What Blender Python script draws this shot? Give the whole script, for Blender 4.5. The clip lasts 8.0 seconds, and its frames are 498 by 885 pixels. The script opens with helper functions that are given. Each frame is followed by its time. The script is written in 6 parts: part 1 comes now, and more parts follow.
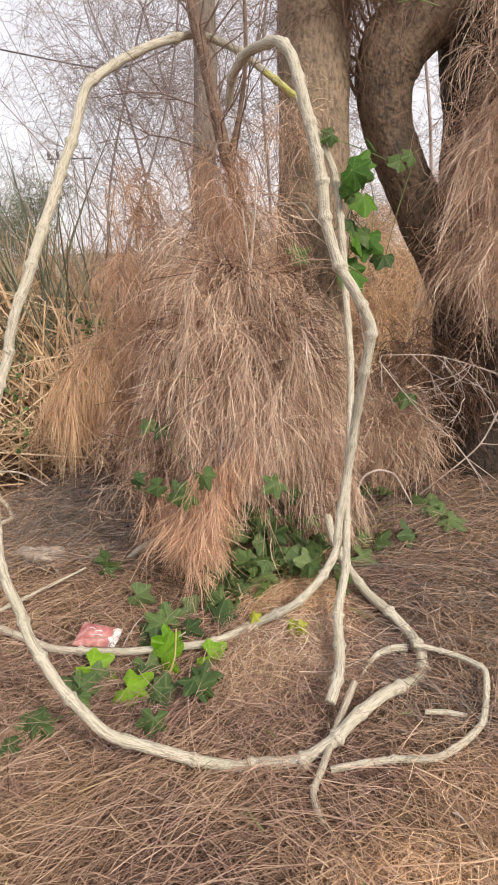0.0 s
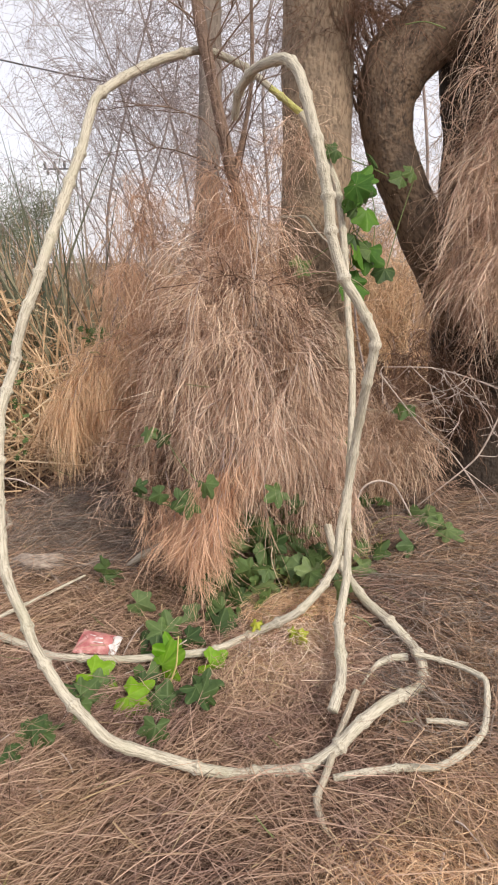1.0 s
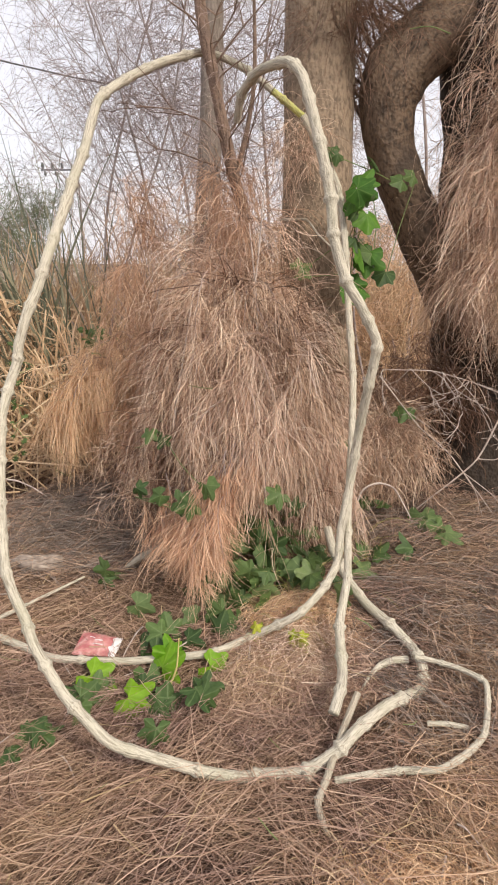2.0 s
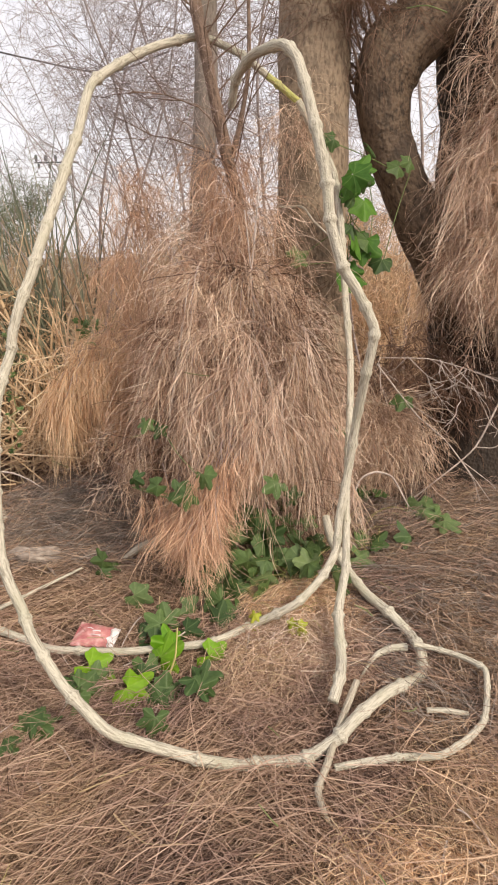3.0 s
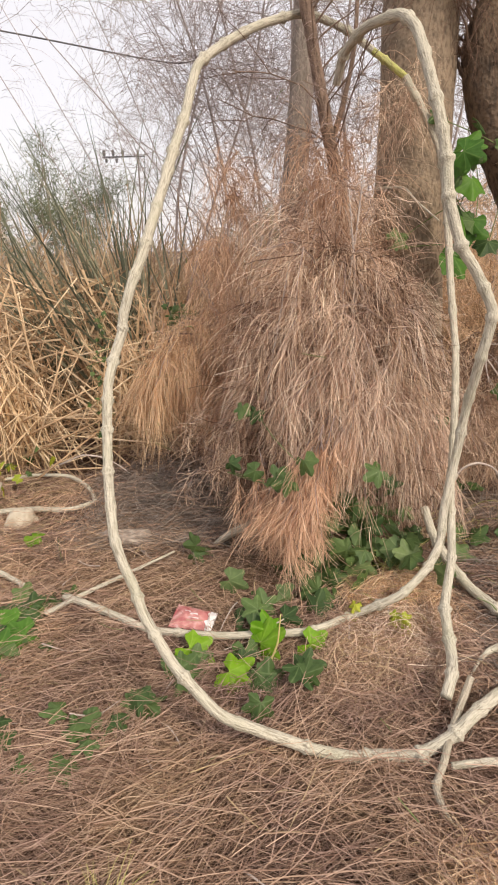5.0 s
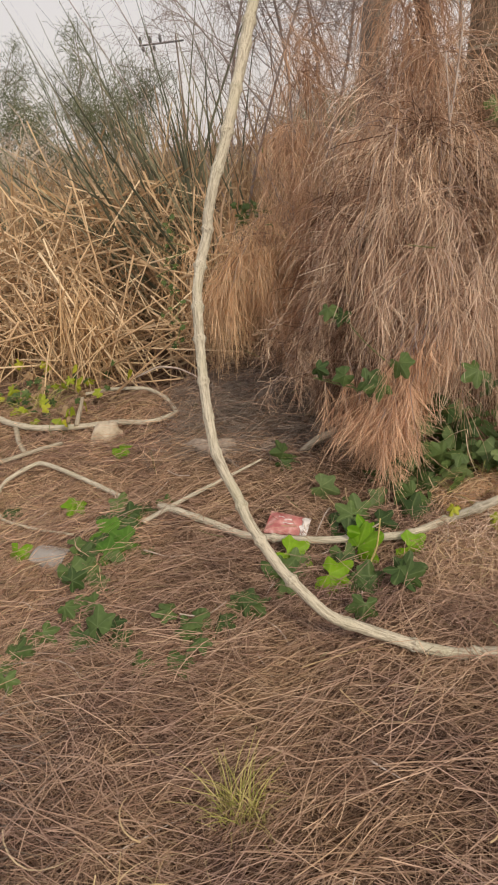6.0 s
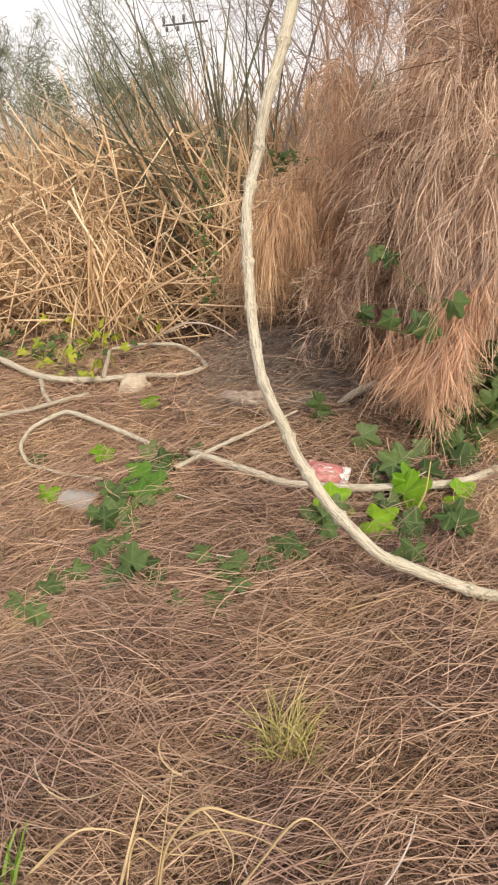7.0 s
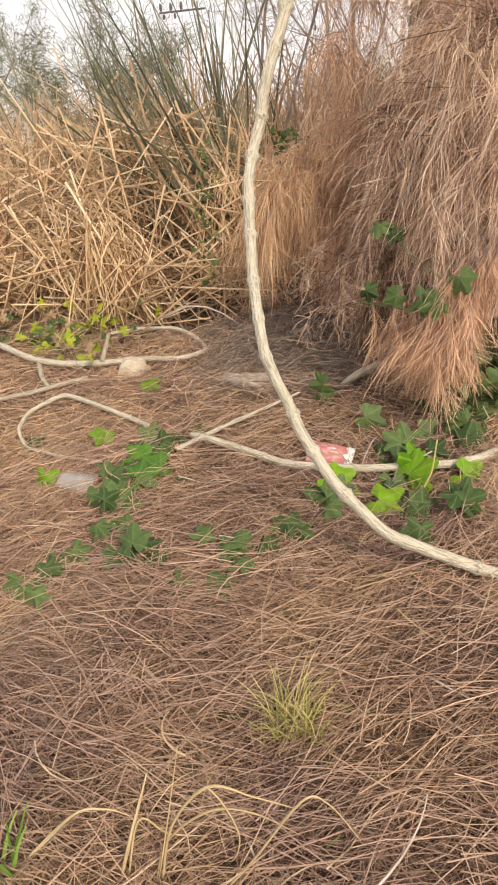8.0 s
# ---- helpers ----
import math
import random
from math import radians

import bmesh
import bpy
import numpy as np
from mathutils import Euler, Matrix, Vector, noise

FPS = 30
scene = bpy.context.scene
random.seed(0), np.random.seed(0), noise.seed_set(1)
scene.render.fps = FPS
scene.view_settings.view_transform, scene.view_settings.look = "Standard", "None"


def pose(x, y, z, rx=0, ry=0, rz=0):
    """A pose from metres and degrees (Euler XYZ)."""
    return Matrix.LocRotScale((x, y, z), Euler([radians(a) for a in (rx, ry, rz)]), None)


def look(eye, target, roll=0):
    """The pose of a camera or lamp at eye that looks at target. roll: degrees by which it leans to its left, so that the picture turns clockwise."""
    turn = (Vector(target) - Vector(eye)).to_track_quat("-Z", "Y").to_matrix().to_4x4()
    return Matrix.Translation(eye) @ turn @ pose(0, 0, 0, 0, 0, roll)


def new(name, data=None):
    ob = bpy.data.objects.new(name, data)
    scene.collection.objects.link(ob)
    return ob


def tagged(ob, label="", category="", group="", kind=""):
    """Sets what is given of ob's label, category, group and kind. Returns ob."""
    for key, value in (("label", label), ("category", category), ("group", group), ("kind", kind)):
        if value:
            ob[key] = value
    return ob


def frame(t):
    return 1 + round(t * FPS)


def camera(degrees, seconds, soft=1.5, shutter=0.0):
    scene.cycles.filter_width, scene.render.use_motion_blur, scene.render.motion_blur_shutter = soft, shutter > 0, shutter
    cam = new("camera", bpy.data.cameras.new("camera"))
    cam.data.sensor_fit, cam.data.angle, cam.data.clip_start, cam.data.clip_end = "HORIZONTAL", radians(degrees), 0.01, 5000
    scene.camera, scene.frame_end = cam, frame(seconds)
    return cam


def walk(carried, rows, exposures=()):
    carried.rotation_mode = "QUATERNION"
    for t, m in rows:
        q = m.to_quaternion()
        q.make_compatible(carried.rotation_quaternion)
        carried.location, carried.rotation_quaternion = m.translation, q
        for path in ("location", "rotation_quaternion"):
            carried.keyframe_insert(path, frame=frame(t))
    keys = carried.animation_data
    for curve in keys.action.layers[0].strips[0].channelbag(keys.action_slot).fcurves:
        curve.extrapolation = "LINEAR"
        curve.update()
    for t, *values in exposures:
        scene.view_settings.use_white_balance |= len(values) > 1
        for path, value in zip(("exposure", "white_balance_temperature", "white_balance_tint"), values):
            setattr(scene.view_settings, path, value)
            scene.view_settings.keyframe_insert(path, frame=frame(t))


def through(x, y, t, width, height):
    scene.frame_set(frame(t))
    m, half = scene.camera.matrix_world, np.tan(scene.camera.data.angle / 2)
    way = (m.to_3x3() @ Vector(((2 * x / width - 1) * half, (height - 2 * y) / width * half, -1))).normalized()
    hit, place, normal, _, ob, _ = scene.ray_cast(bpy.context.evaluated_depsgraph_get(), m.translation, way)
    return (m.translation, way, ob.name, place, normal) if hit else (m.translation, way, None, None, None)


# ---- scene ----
# Camera: seconds, place, yaw, pitch, roll.
cam = camera(45, 8.0, soft=2.0)
ROWS = [
    (0, 0.0000, 0.0000, 1.3600, 0.000, -18.000, -1.600),
    (0.5, -0.0096, -0.0083, 1.3522, -0.952, -17.597, -0.991),
    (1, -0.0423, -0.0174, 1.3583, -0.910, -16.960, -0.645),
    (1.5, -0.0602, -0.0198, 1.3623, -1.223, -16.538, -0.105),
    (3, -0.0619, -0.0092, 1.3374, -1.627, -17.372, -0.567),
    (3.5, -0.0654, -0.0076, 1.3315, -1.101, -17.177, -0.822),
    (4, -0.0961, -0.0020, 1.3259, 0.922, -17.358, -1.118),
    (4.5, -0.1582, -0.0002, 1.3081, 2.625, -17.672, -1.438),
    (4.7, -0.1859, 0.0029, 1.3003, 3.144, -17.749, -1.320),
    (5.8, -0.3309, 0.0486, 1.3035, 7.708, -23.788, -3.711),
    (6, -0.3572, 0.0450, 1.2882, 9.914, -26.417, -5.466),
    (6.2, -0.4180, 0.0370, 1.2440, 11.130, -26.670, -4.400),
    (6.5, -0.4836, 0.0304, 1.1756, 10.869, -26.856, -4.449),
    (7, -0.4727, 0.0361, 1.1040, 11.013, -27.103, -4.266),
    (7.5, -0.4765, 0.0408, 1.0702, 11.021, -27.434, -4.492),
    (8, -0.4885, 0.0473, 1.0517, 10.980, -27.794, -4.466),
]
walk(cam, [(t, pose(x, y, z, 0, 0, yaw) @ pose(0, 0, 0, 90 + pitch, 0, 0) @ pose(0, 0, 0, 0, 0, roll))
           for t, x, y, z, yaw, pitch, roll in ROWS],
     exposures=[(0.0, 0.04, 6600, 10), (1.2, 0.04, 6450, 10), (3.0, 0.04, 6750, 10), (3.5, 0.05, 6850, 10), (4.7, 0.05, 6700, 10), (5.8, -0.38, 7100, 10), (6.0, -0.44, 7150, 10), (6.5, -0.19, 7000, 10), (7.0, 0.08, 7000, 10), (8.0, 0.10, 7050, 10)])

# ---- light ----
SUN_ELEV, SUN_AZ = radians(40), radians(140)
world = bpy.data.worlds.new("sky")
scene.world = world
world.use_nodes = True
wn, wl = world.node_tree.nodes, world.node_tree.links
sky = wn.new("ShaderNodeTexSky")
sky.sky_type, sky.sun_disc = "NISHITA", False
sky.sun_elevation, sky.sun_rotation = SUN_ELEV, SUN_AZ
sky.air_density, sky.dust_density, sky.ozone_density = 1.0, 4.0, 1.0
haze = wn.new("ShaderNodeMix")
haze.data_type = "RGBA"
haze.inputs["Factor"].default_value = 0.68
haze.inputs["B"].default_value = (10.8, 10.35, 10.7, 1)
wl.new(sky.outputs[0], haze.inputs["A"])
wl.new(haze.outputs["Result"], wn["Background"].inputs["Color"])
wn["Background"].inputs["Strength"].default_value = 0.12
sun = new("sun", bpy.data.lights.new("sun", "SUN"))
sun.data.energy, sun.data.angle, sun.data.color = 2.8, radians(8), (1.0, 0.9, 0.76)
sun_from = Vector((math.sin(SUN_AZ) * math.cos(SUN_ELEV), math.cos(SUN_AZ) * math.cos(SUN_ELEV), math.sin(SUN_ELEV)))
sun.matrix_world = look(sun_from * 20, (0, 0, 0))

# ---- helpers of this scene ----
rng = np.random.default_rng(7)


def part(name, me, material, parent=None, label=""):
    """One mesh object, linked under its thing."""
    if material and not me.materials:
        me.materials.append(material)
    ob = new(name, me)
    ob.parent = parent
    if label:
        ob["label"] = label
    return ob


def empty(name, place=(0, 0, 0)):
    ob = new(name)
    ob.empty_display_size = 0.05
    ob.location = place
    return ob


def np_mesh(name, verts, faces, smooth=True, vec=None):
    """A mesh from arrays: verts (n, 3), faces (m, 3 or 4)."""
    verts, faces = np.asarray(verts, np.float32), np.asarray(faces, np.int32)
    me = bpy.data.meshes.new(name)
    me.vertices.add(len(verts))
    me.vertices.foreach_set("co", verts.ravel())
    n, k = faces.shape
    me.loops.add(n * k)
    me.loops.foreach_set("vertex_index", faces.ravel())
    me.polygons.add(n)
    me.polygons.foreach_set("loop_start", np.arange(0, n * k, k, dtype=np.int32))
    me.polygons.foreach_set("use_smooth", np.full(n, smooth))
    me.update(calc_edges=True)
    if vec is not None:
        at = me.attributes.new("skin", "FLOAT_VECTOR", "POINT")
        at.data.foreach_set("vector", np.asarray(vec, np.float32).ravel())
    return me


def unit(a):
    return a / np.maximum(np.linalg.norm(a, axis=-1, keepdims=True), 1e-9)


def ribbons(name, paths, width, taper=0.3):
    """Thin blades along paths (n, k, 3); width in metres, one value or one a blade."""
    n, k, _ = paths.shape
    w = np.broadcast_to(np.asarray(width, float), (n,))
    along = unit(np.gradient(paths, axis=1))
    side = unit(np.cross(along, unit(rng.normal(size=(n, 1, 3)))))
    s = np.linspace(0, 1, k)
    half = 0.5 * w[:, None] * (1 - (1 - taper) * s[None, :] ** 1.6)
    v = np.stack([paths - side * half[..., None], paths + side * half[..., None]], axis=2).reshape(-1, 3)
    i = (np.arange(n)[:, None] * k + np.arange(k - 1)[None, :]).ravel() * 2
    f = np.stack([i, i + 1, i + 3, i + 2], axis=1)
    return np_mesh(name, v, f)


def droop(start, way, length, k=5, pull=1.0, wild=0.25, curl=None):
    """Paths that leave start along way and hang down under their weight."""
    n = len(start)
    length = np.broadcast_to(np.asarray(length, float), (n,))
    pts, d, step = [start], unit(way), (length / (k - 1))[:, None]
    for j in range(k - 1):
        pts.append(pts[-1] + d * step)
        d = d + np.array([0, 0, -pull]) * (j + 1) / (k - 1) + rng.normal(size=(n, 3)) * wild
        d = unit(d if curl is None else d + curl)
    return np.stack(pts, axis=1)


def smooth_path(pts, steps=6, slack=1.0):
    """A smooth line through control points; less slack keeps its bends more angular."""
    p = [Vector(q) for q in pts]
    p = [p[0] * 2 - p[1]] + p + [p[-1] * 2 - p[-2]]
    out = []
    for i in range(1, len(p) - 2):
        a, b, c, d = p[i - 1:i + 3]
        u, v = (c - a) * 0.5 * slack, (d - b) * 0.5 * slack
        for j in range(steps):
            t = j / steps
            t2, t3 = t * t, t * t * t
            out.append(b * (2 * t3 - 3 * t2 + 1) + u * (t3 - 2 * t2 + t) + c * (3 * t2 - 2 * t3) + v * (t3 - t2))
    out.append(p[-2])
    return np.array([tuple(q) for q in out])


def tube(path, radius, sides=10, rough=0.06, knots=0.0, gap=0.13, seed=0, cap=True, ridges=0.0):
    """Vertices, faces and skin coordinates of a stem of changing radius along a path."""
    r0 = np.random.default_rng(seed)
    n = len(path)
    tang = unit(np.gradient(path, axis=0))
    ref = np.array([0.31, 0.77, 0.55])
    up = unit(ref - tang[0] * (ref @ tang[0]))
    s = np.concatenate([[0], np.cumsum(np.linalg.norm(np.diff(path, axis=0), axis=1))])
    rad = np.interp(np.linspace(0, 1, n), np.linspace(0, 1, len(radius)), radius)
    if knots:
        at = np.cumsum(gap * r0.uniform(0.6, 1.5, int(s[-1] / gap) + 4))
        size = r0.uniform(0.5, 1.3, len(at))
        rad = rad * (1 + knots * (size[None, :] * np.exp(-((s[:, None] - at[None, :]) / (rad[:, None] * 0.5)) ** 2)).sum(1))
    ang = np.arange(sides) * 2 * math.pi / sides
    lump = r0.normal(size=(n, sides)) * rough
    verts, skin = [], []
    for i in range(n):
        up = unit(up - tang[i] * (up @ tang[i]))
        side = np.cross(tang[i], up)
        rr = rad[i] * (1 + lump[i] + ridges * (np.sin(3 * ang + 2.1 * s[i] + seed) + 0.7 * np.sin(5 * ang - 3.3 * s[i])))
        ring = path[i] + np.outer(np.cos(ang) * rr, up) + np.outer(np.sin(ang) * rr, side)
        verts.append(ring)
        skin.append(np.column_stack([np.cos(ang) * rad[i], np.sin(ang) * rad[i], np.full(sides, s[i] + seed)]))
    faces = []
    for i in range(n - 1):
        for j in range(sides):
            a, b = i * sides + j, i * sides + (j + 1) % sides
            faces.append((a, b, b + sides, a + sides))
    verts, skin = np.concatenate(verts), np.concatenate(skin)
    if cap:
        for base, centre, flip in ((0, path[0], True), ((n - 1) * sides, path[-1], False)):
            c = len(verts)
            verts, skin = np.vstack([verts, centre]), np.vstack([skin, [0, 0, skin[base][2]]])
            for j in range(0, sides, 2):
                q = (base + j, base + (j + 1) % sides, base + (j + 2) % sides, c)
                faces.append(q[::-1] if flip else q)
    return verts, np.array(faces), skin


def tubes(name, items):
    """One mesh out of several stems."""
    vs, fs, ks, o = [], [], [], 0
    for v, f, k in items:
        vs.append(v), fs.append(f + o), ks.append(k)
        o += len(v)
    return np_mesh(name, np.concatenate(vs), np.concatenate(fs), vec=np.concatenate(ks))


def ground_z(x, y):
    """Height of the ground: a bank that rises gently to the trees, level behind them and lower beyond the reeds."""
    x, y = np.asarray(x, float), np.asarray(y, float)
    z = -0.145 + 0.05 * np.clip(x, -3.5, 2.5) + 0.098 * np.clip(y, -1, 3.8) - 0.05 * np.clip(y - 5.5, 0, 60)
    z = z + 0.012 * np.sin(3.1 * x + 1.7 * y) * np.sin(2.3 * y - 0.9 * x + 1.0) + 0.007 * np.sin(9 * x + 4 * y + 2) * np.sin(8 * y - 3 * x)
    z = z + 0.05 * np.exp(-((x - 0.15) / 0.22) ** 2 - ((y - 1.92) / 0.14) ** 2)
    z = z - 0.15 * np.exp(-((x + 1.38) / 0.17) ** 2 - ((y - 3.28) / 0.20) ** 2) + 0.05 * np.exp(-((x + 0.80) / 0.24) ** 2 - ((y - 2.92) / 0.22) ** 2)
    return z


# ---- materials ----
def material(name):
    m = bpy.data.materials.new(name)
    m.use_nodes = True
    n, l = m.node_tree.nodes, m.node_tree.links
    return m, n, l, n["Principled BSDF"]


def ramp(n, stops):
    r = n.new("ShaderNodeValToRGB")
    e = r.color_ramp.elements
    while len(e) < len(stops):
        e.new(0.5)
    for el, (p, c) in zip(e, stops):
        el.position, el.color = p, (*c, 1)
    return r


def strand_mat(name, colours, rough=0.75, through=0.25, blotch=0.35, patch=1.3, tint=(0.74, 0.71, 0.70), gold=(1.10, 1.05, 0.98)):
    """Dry needles, reeds and blades: each strand takes its own tone, with slow patches of tone over the whole."""
    m, n, l, b = material(name)
    geo = n.new("ShaderNodeNewGeometry")
    r = ramp(n, [(i / (len(colours) - 1), c) for i, c in enumerate(colours)])
    l.new(geo.outputs["Random Per Island"], r.inputs[0])
    tex = n.new("ShaderNodeTexNoise")
    tex.inputs["Scale"].default_value = patch
    tex.inputs["Detail"].default_value = 4
    l.new(geo.outputs["Position"], tex.inputs["Vector"])
    mix = n.new("ShaderNodeMix")
    mix.data_type, mix.blend_type = "RGBA", "MULTIPLY"
    pr = ramp(n, [(0.36, tint), (0.64, gold)])
    l.new(tex.outputs[0], pr.inputs[0])
    mix.inputs["Factor"].default_value = blotch * 2
    l.new(r.outputs[0], mix.inputs["A"])
    l.new(pr.outputs[0], mix.inputs["B"])
    l.new(mix.outputs["Result"], b.inputs["Base Color"])
    b.inputs["Roughness"].default_value = rough
    b.inputs["Specular IOR Level"].default_value = 0.25
    tr = n.new("ShaderNodeBsdfTranslucent")
    l.new(mix.outputs["Result"], tr.inputs["Color"])
    ms = n.new("ShaderNodeMixShader")
    ms.inputs[0].default_value = through
    l.new(b.outputs[0], ms.inputs[1])
    l.new(tr.outputs[0], ms.inputs[2])
    l.new(ms.outputs[0], n["Material Output"].inputs["Surface"])
    return m


def stalk_mat(name, colours, rough=0.7):
    """Single dry stalks, each of its own tone, streaked along their length."""
    m, n, l, b = material(name)
    info = n.new("ShaderNodeObjectInfo")
    r = ramp(n, [(i / (len(colours) - 1), c) for i, c in enumerate(colours)])
    l.new(info.outputs["Random"], r.inputs[0])
    at = n.new("ShaderNodeAttribute")
    at.attribute_name = "skin"
    mp = n.new("ShaderNodeMapping")
    mp.inputs["Scale"].default_value = (300, 300, 9)
    l.new(at.outputs["Vector"], mp.inputs["Vector"])
    tex = n.new("ShaderNodeTexNoise")
    tex.inputs["Scale"].default_value, tex.inputs["Detail"].default_value = 1.0, 4
    l.new(mp.outputs[0], tex.inputs["Vector"])
    tone = ramp(n, [(0.35, (0.72, 0.68, 0.64)), (0.6, (1.05, 1.03, 1.0))])
    l.new(tex.outputs[0], tone.inputs[0])
    mix = n.new("ShaderNodeMix")
    mix.data_type, mix.blend_type = "RGBA", "MULTIPLY"
    mix.inputs["Factor"].default_value = 0.9
    l.new(r.outputs[0], mix.inputs["A"])
    l.new(tone.outputs[0], mix.inputs["B"])
    l.new(mix.outputs["Result"], b.inputs["Base Color"])
    b.inputs["Roughness"].default_value = rough
    b.inputs["Specular IOR Level"].default_value = 0.3
    return m


def bark_mat(name, light, dark, stain, along=9.0, around=60.0, bump=0.5, dist=0.004, flakes=0.0):
    """Stem bark: streaks along the stem, stains, small dark marks, relief."""
    m, n, l, b = material(name)
    at = n.new("ShaderNodeAttribute")
    at.attribute_name = "skin"
    mp = n.new("ShaderNodeMapping")
    mp.inputs["Scale"].default_value = (around, around, along)
    l.new(at.outputs["Vector"], mp.inputs["Vector"])
    fine = n.new("ShaderNodeTexNoise")
    fine.inputs["Scale"].default_value, fine.inputs["Detail"].default_value = 1.0, 6
    l.new(mp.outputs[0], fine.inputs["Vector"])
    big = n.new("ShaderNodeTexNoise")
    big.inputs["Scale"].default_value, big.inputs["Detail"].default_value = 7.0, 4
    l.new(at.outputs["Vector"], big.inputs["Vector"])
    r = ramp(n, [(0.33, dark), (0.52, light), (0.75, tuple(min(1, c * 1.18) for c in light))])
    l.new(fine.outputs[0], r.inputs[0])
    mix = n.new("ShaderNodeMix")
    mix.data_type, mix.blend_type = "RGBA", "MIX"
    br = ramp(n, [(0.5, (0, 0, 0)), (0.68, (1, 1, 1))])
    l.new(big.outputs[0], br.inputs[0])
    sc = n.new("ShaderNodeMath")
    sc.operation = "MULTIPLY"
    sc.inputs[1].default_value = 0.65
    l.new(br.outputs[0], sc.inputs[0])
    l.new(sc.outputs[0], mix.inputs["Factor"])
    l.new(r.outputs[0], mix.inputs["A"])
    mix.inputs["B"].default_value = (*stain, 1)
    colour = mix.outputs["Result"]
    spots = n.new("ShaderNodeTexVoronoi")
    spots.inputs["Scale"].default_value = 1.0
    mp2 = n.new("ShaderNodeMapping")
    mp2.inputs["Scale"].default_value = (around * 1.1, around * 1.1, along * (5 if not flakes else 2.2))
    l.new(at.outputs["Vector"], mp2.inputs["Vector"])
    l.new(mp2.outputs[0], spots.inputs["Vector"])
    sr = ramp(n, [(0.10, (0.45, 0.4, 0.36)), (0.24, (1, 1, 1))])
    l.new(spots.outputs["Distance"], sr.inputs[0])
    mul = n.new("ShaderNodeMix")
    mul.data_type, mul.blend_type = "RGBA", "MULTIPLY"
    mul.inputs["Factor"].default_value = 0.35
    l.new(colour, mul.inputs["A"])
    l.new(sr.outputs[0], mul.inputs["B"])
    l.new(mul.outputs["Result"], b.inputs["Base Color"])
    b.inputs["Roughness"].default_value = 0.8
    b.inputs["Specular IOR Level"].default_value = 0.3
    add = n.new("ShaderNodeMath")
    add.operation = "ADD"
    l.new(fine.outputs[0], add.inputs[0])
    l.new(spots.outputs["Distance"], add.inputs[1])
    bp = n.new("ShaderNodeBump")
    bp.inputs["Strength"].default_value, bp.inputs["Distance"].default_value = bump, dist
    l.new(add.outputs[0], bp.inputs["Height"])
    l.new(bp.outputs[0], b.inputs["Normal"])
    return m


def leaf_mat(name, a, c, vein):
    """Green leaf with paler veins, each leaf of its own tone, slightly glossy and translucent."""
    m, n, l, b = material(name)
    info = n.new("ShaderNodeObjectInfo")
    r = ramp(n, [(0.0, a), (1.0, c)])
    l.new(info.outputs["Random"], r.inputs[0])
    tc = n.new("ShaderNodeTexCoord")
    tex = n.new("ShaderNodeTexNoise")
    tex.inputs["Scale"].default_value, tex.inputs["Detail"].default_value = 45, 3
    l.new(tc.outputs["Object"], tex.inputs["Vector"])
    at = n.new("ShaderNodeAttribute")
    at.attribute_name = "skin"
    sep = n.new("ShaderNodeSeparateXYZ")
    l.new(at.outputs["Vector"], sep.inputs[0])
    vr = ramp(n, [(0.0, (1, 1, 1)), (0.16, (0, 0, 0))])
    l.new(sep.outputs["X"], vr.inputs[0])
    k = n.new("ShaderNodeMath")
    k.operation = "MULTIPLY"
    k.inputs[1].default_value = 0.38
    l.new(vr.outputs[0], k.inputs[0])
    mix = n.new("ShaderNodeMix")
    mix.data_type = "RGBA"
    l.new(k.outputs[0], mix.inputs["Factor"])
    l.new(r.outputs[0], mix.inputs["A"])
    mix.inputs["B"].default_value = (*vein, 1)
    var = n.new("ShaderNodeMix")
    var.data_type, var.blend_type = "RGBA", "MULTIPLY"
    var.inputs["Factor"].default_value = 0.7
    nr = ramp(n, [(0.35, (0.72, 0.75, 0.65)), (0.65, (1.12, 1.1, 1.0))])
    l.new(tex.outputs[0], nr.inputs[0])
    l.new(mix.outputs["Result"], var.inputs["A"])
    l.new(nr.outputs[0], var.inputs["B"])
    l.new(var.outputs["Result"], b.inputs["Base Color"])
    b.inputs["Roughness"].default_value = 0.55
    b.inputs["Specular IOR Level"].default_value = 0.3
    tr = n.new("ShaderNodeBsdfTranslucent")
    l.new(var.outputs["Result"], tr.inputs["Color"])
    ms = n.new("ShaderNodeMixShader")
    ms.inputs[0].default_value = 0.3
    l.new(b.outputs[0], ms.inputs[1])
    l.new(tr.outputs[0], ms.inputs[2])
    l.new(ms.outputs[0], n["Material Output"].inputs["Surface"])
    bp = n.new("ShaderNodeBump")
    bp.inputs["Strength"].default_value, bp.inputs["Distance"].default_value = 0.4, 0.002
    l.new(tex.outputs[0], bp.inputs["Height"])
    l.new(bp.outputs[0], b.inputs["Normal"])
    return m


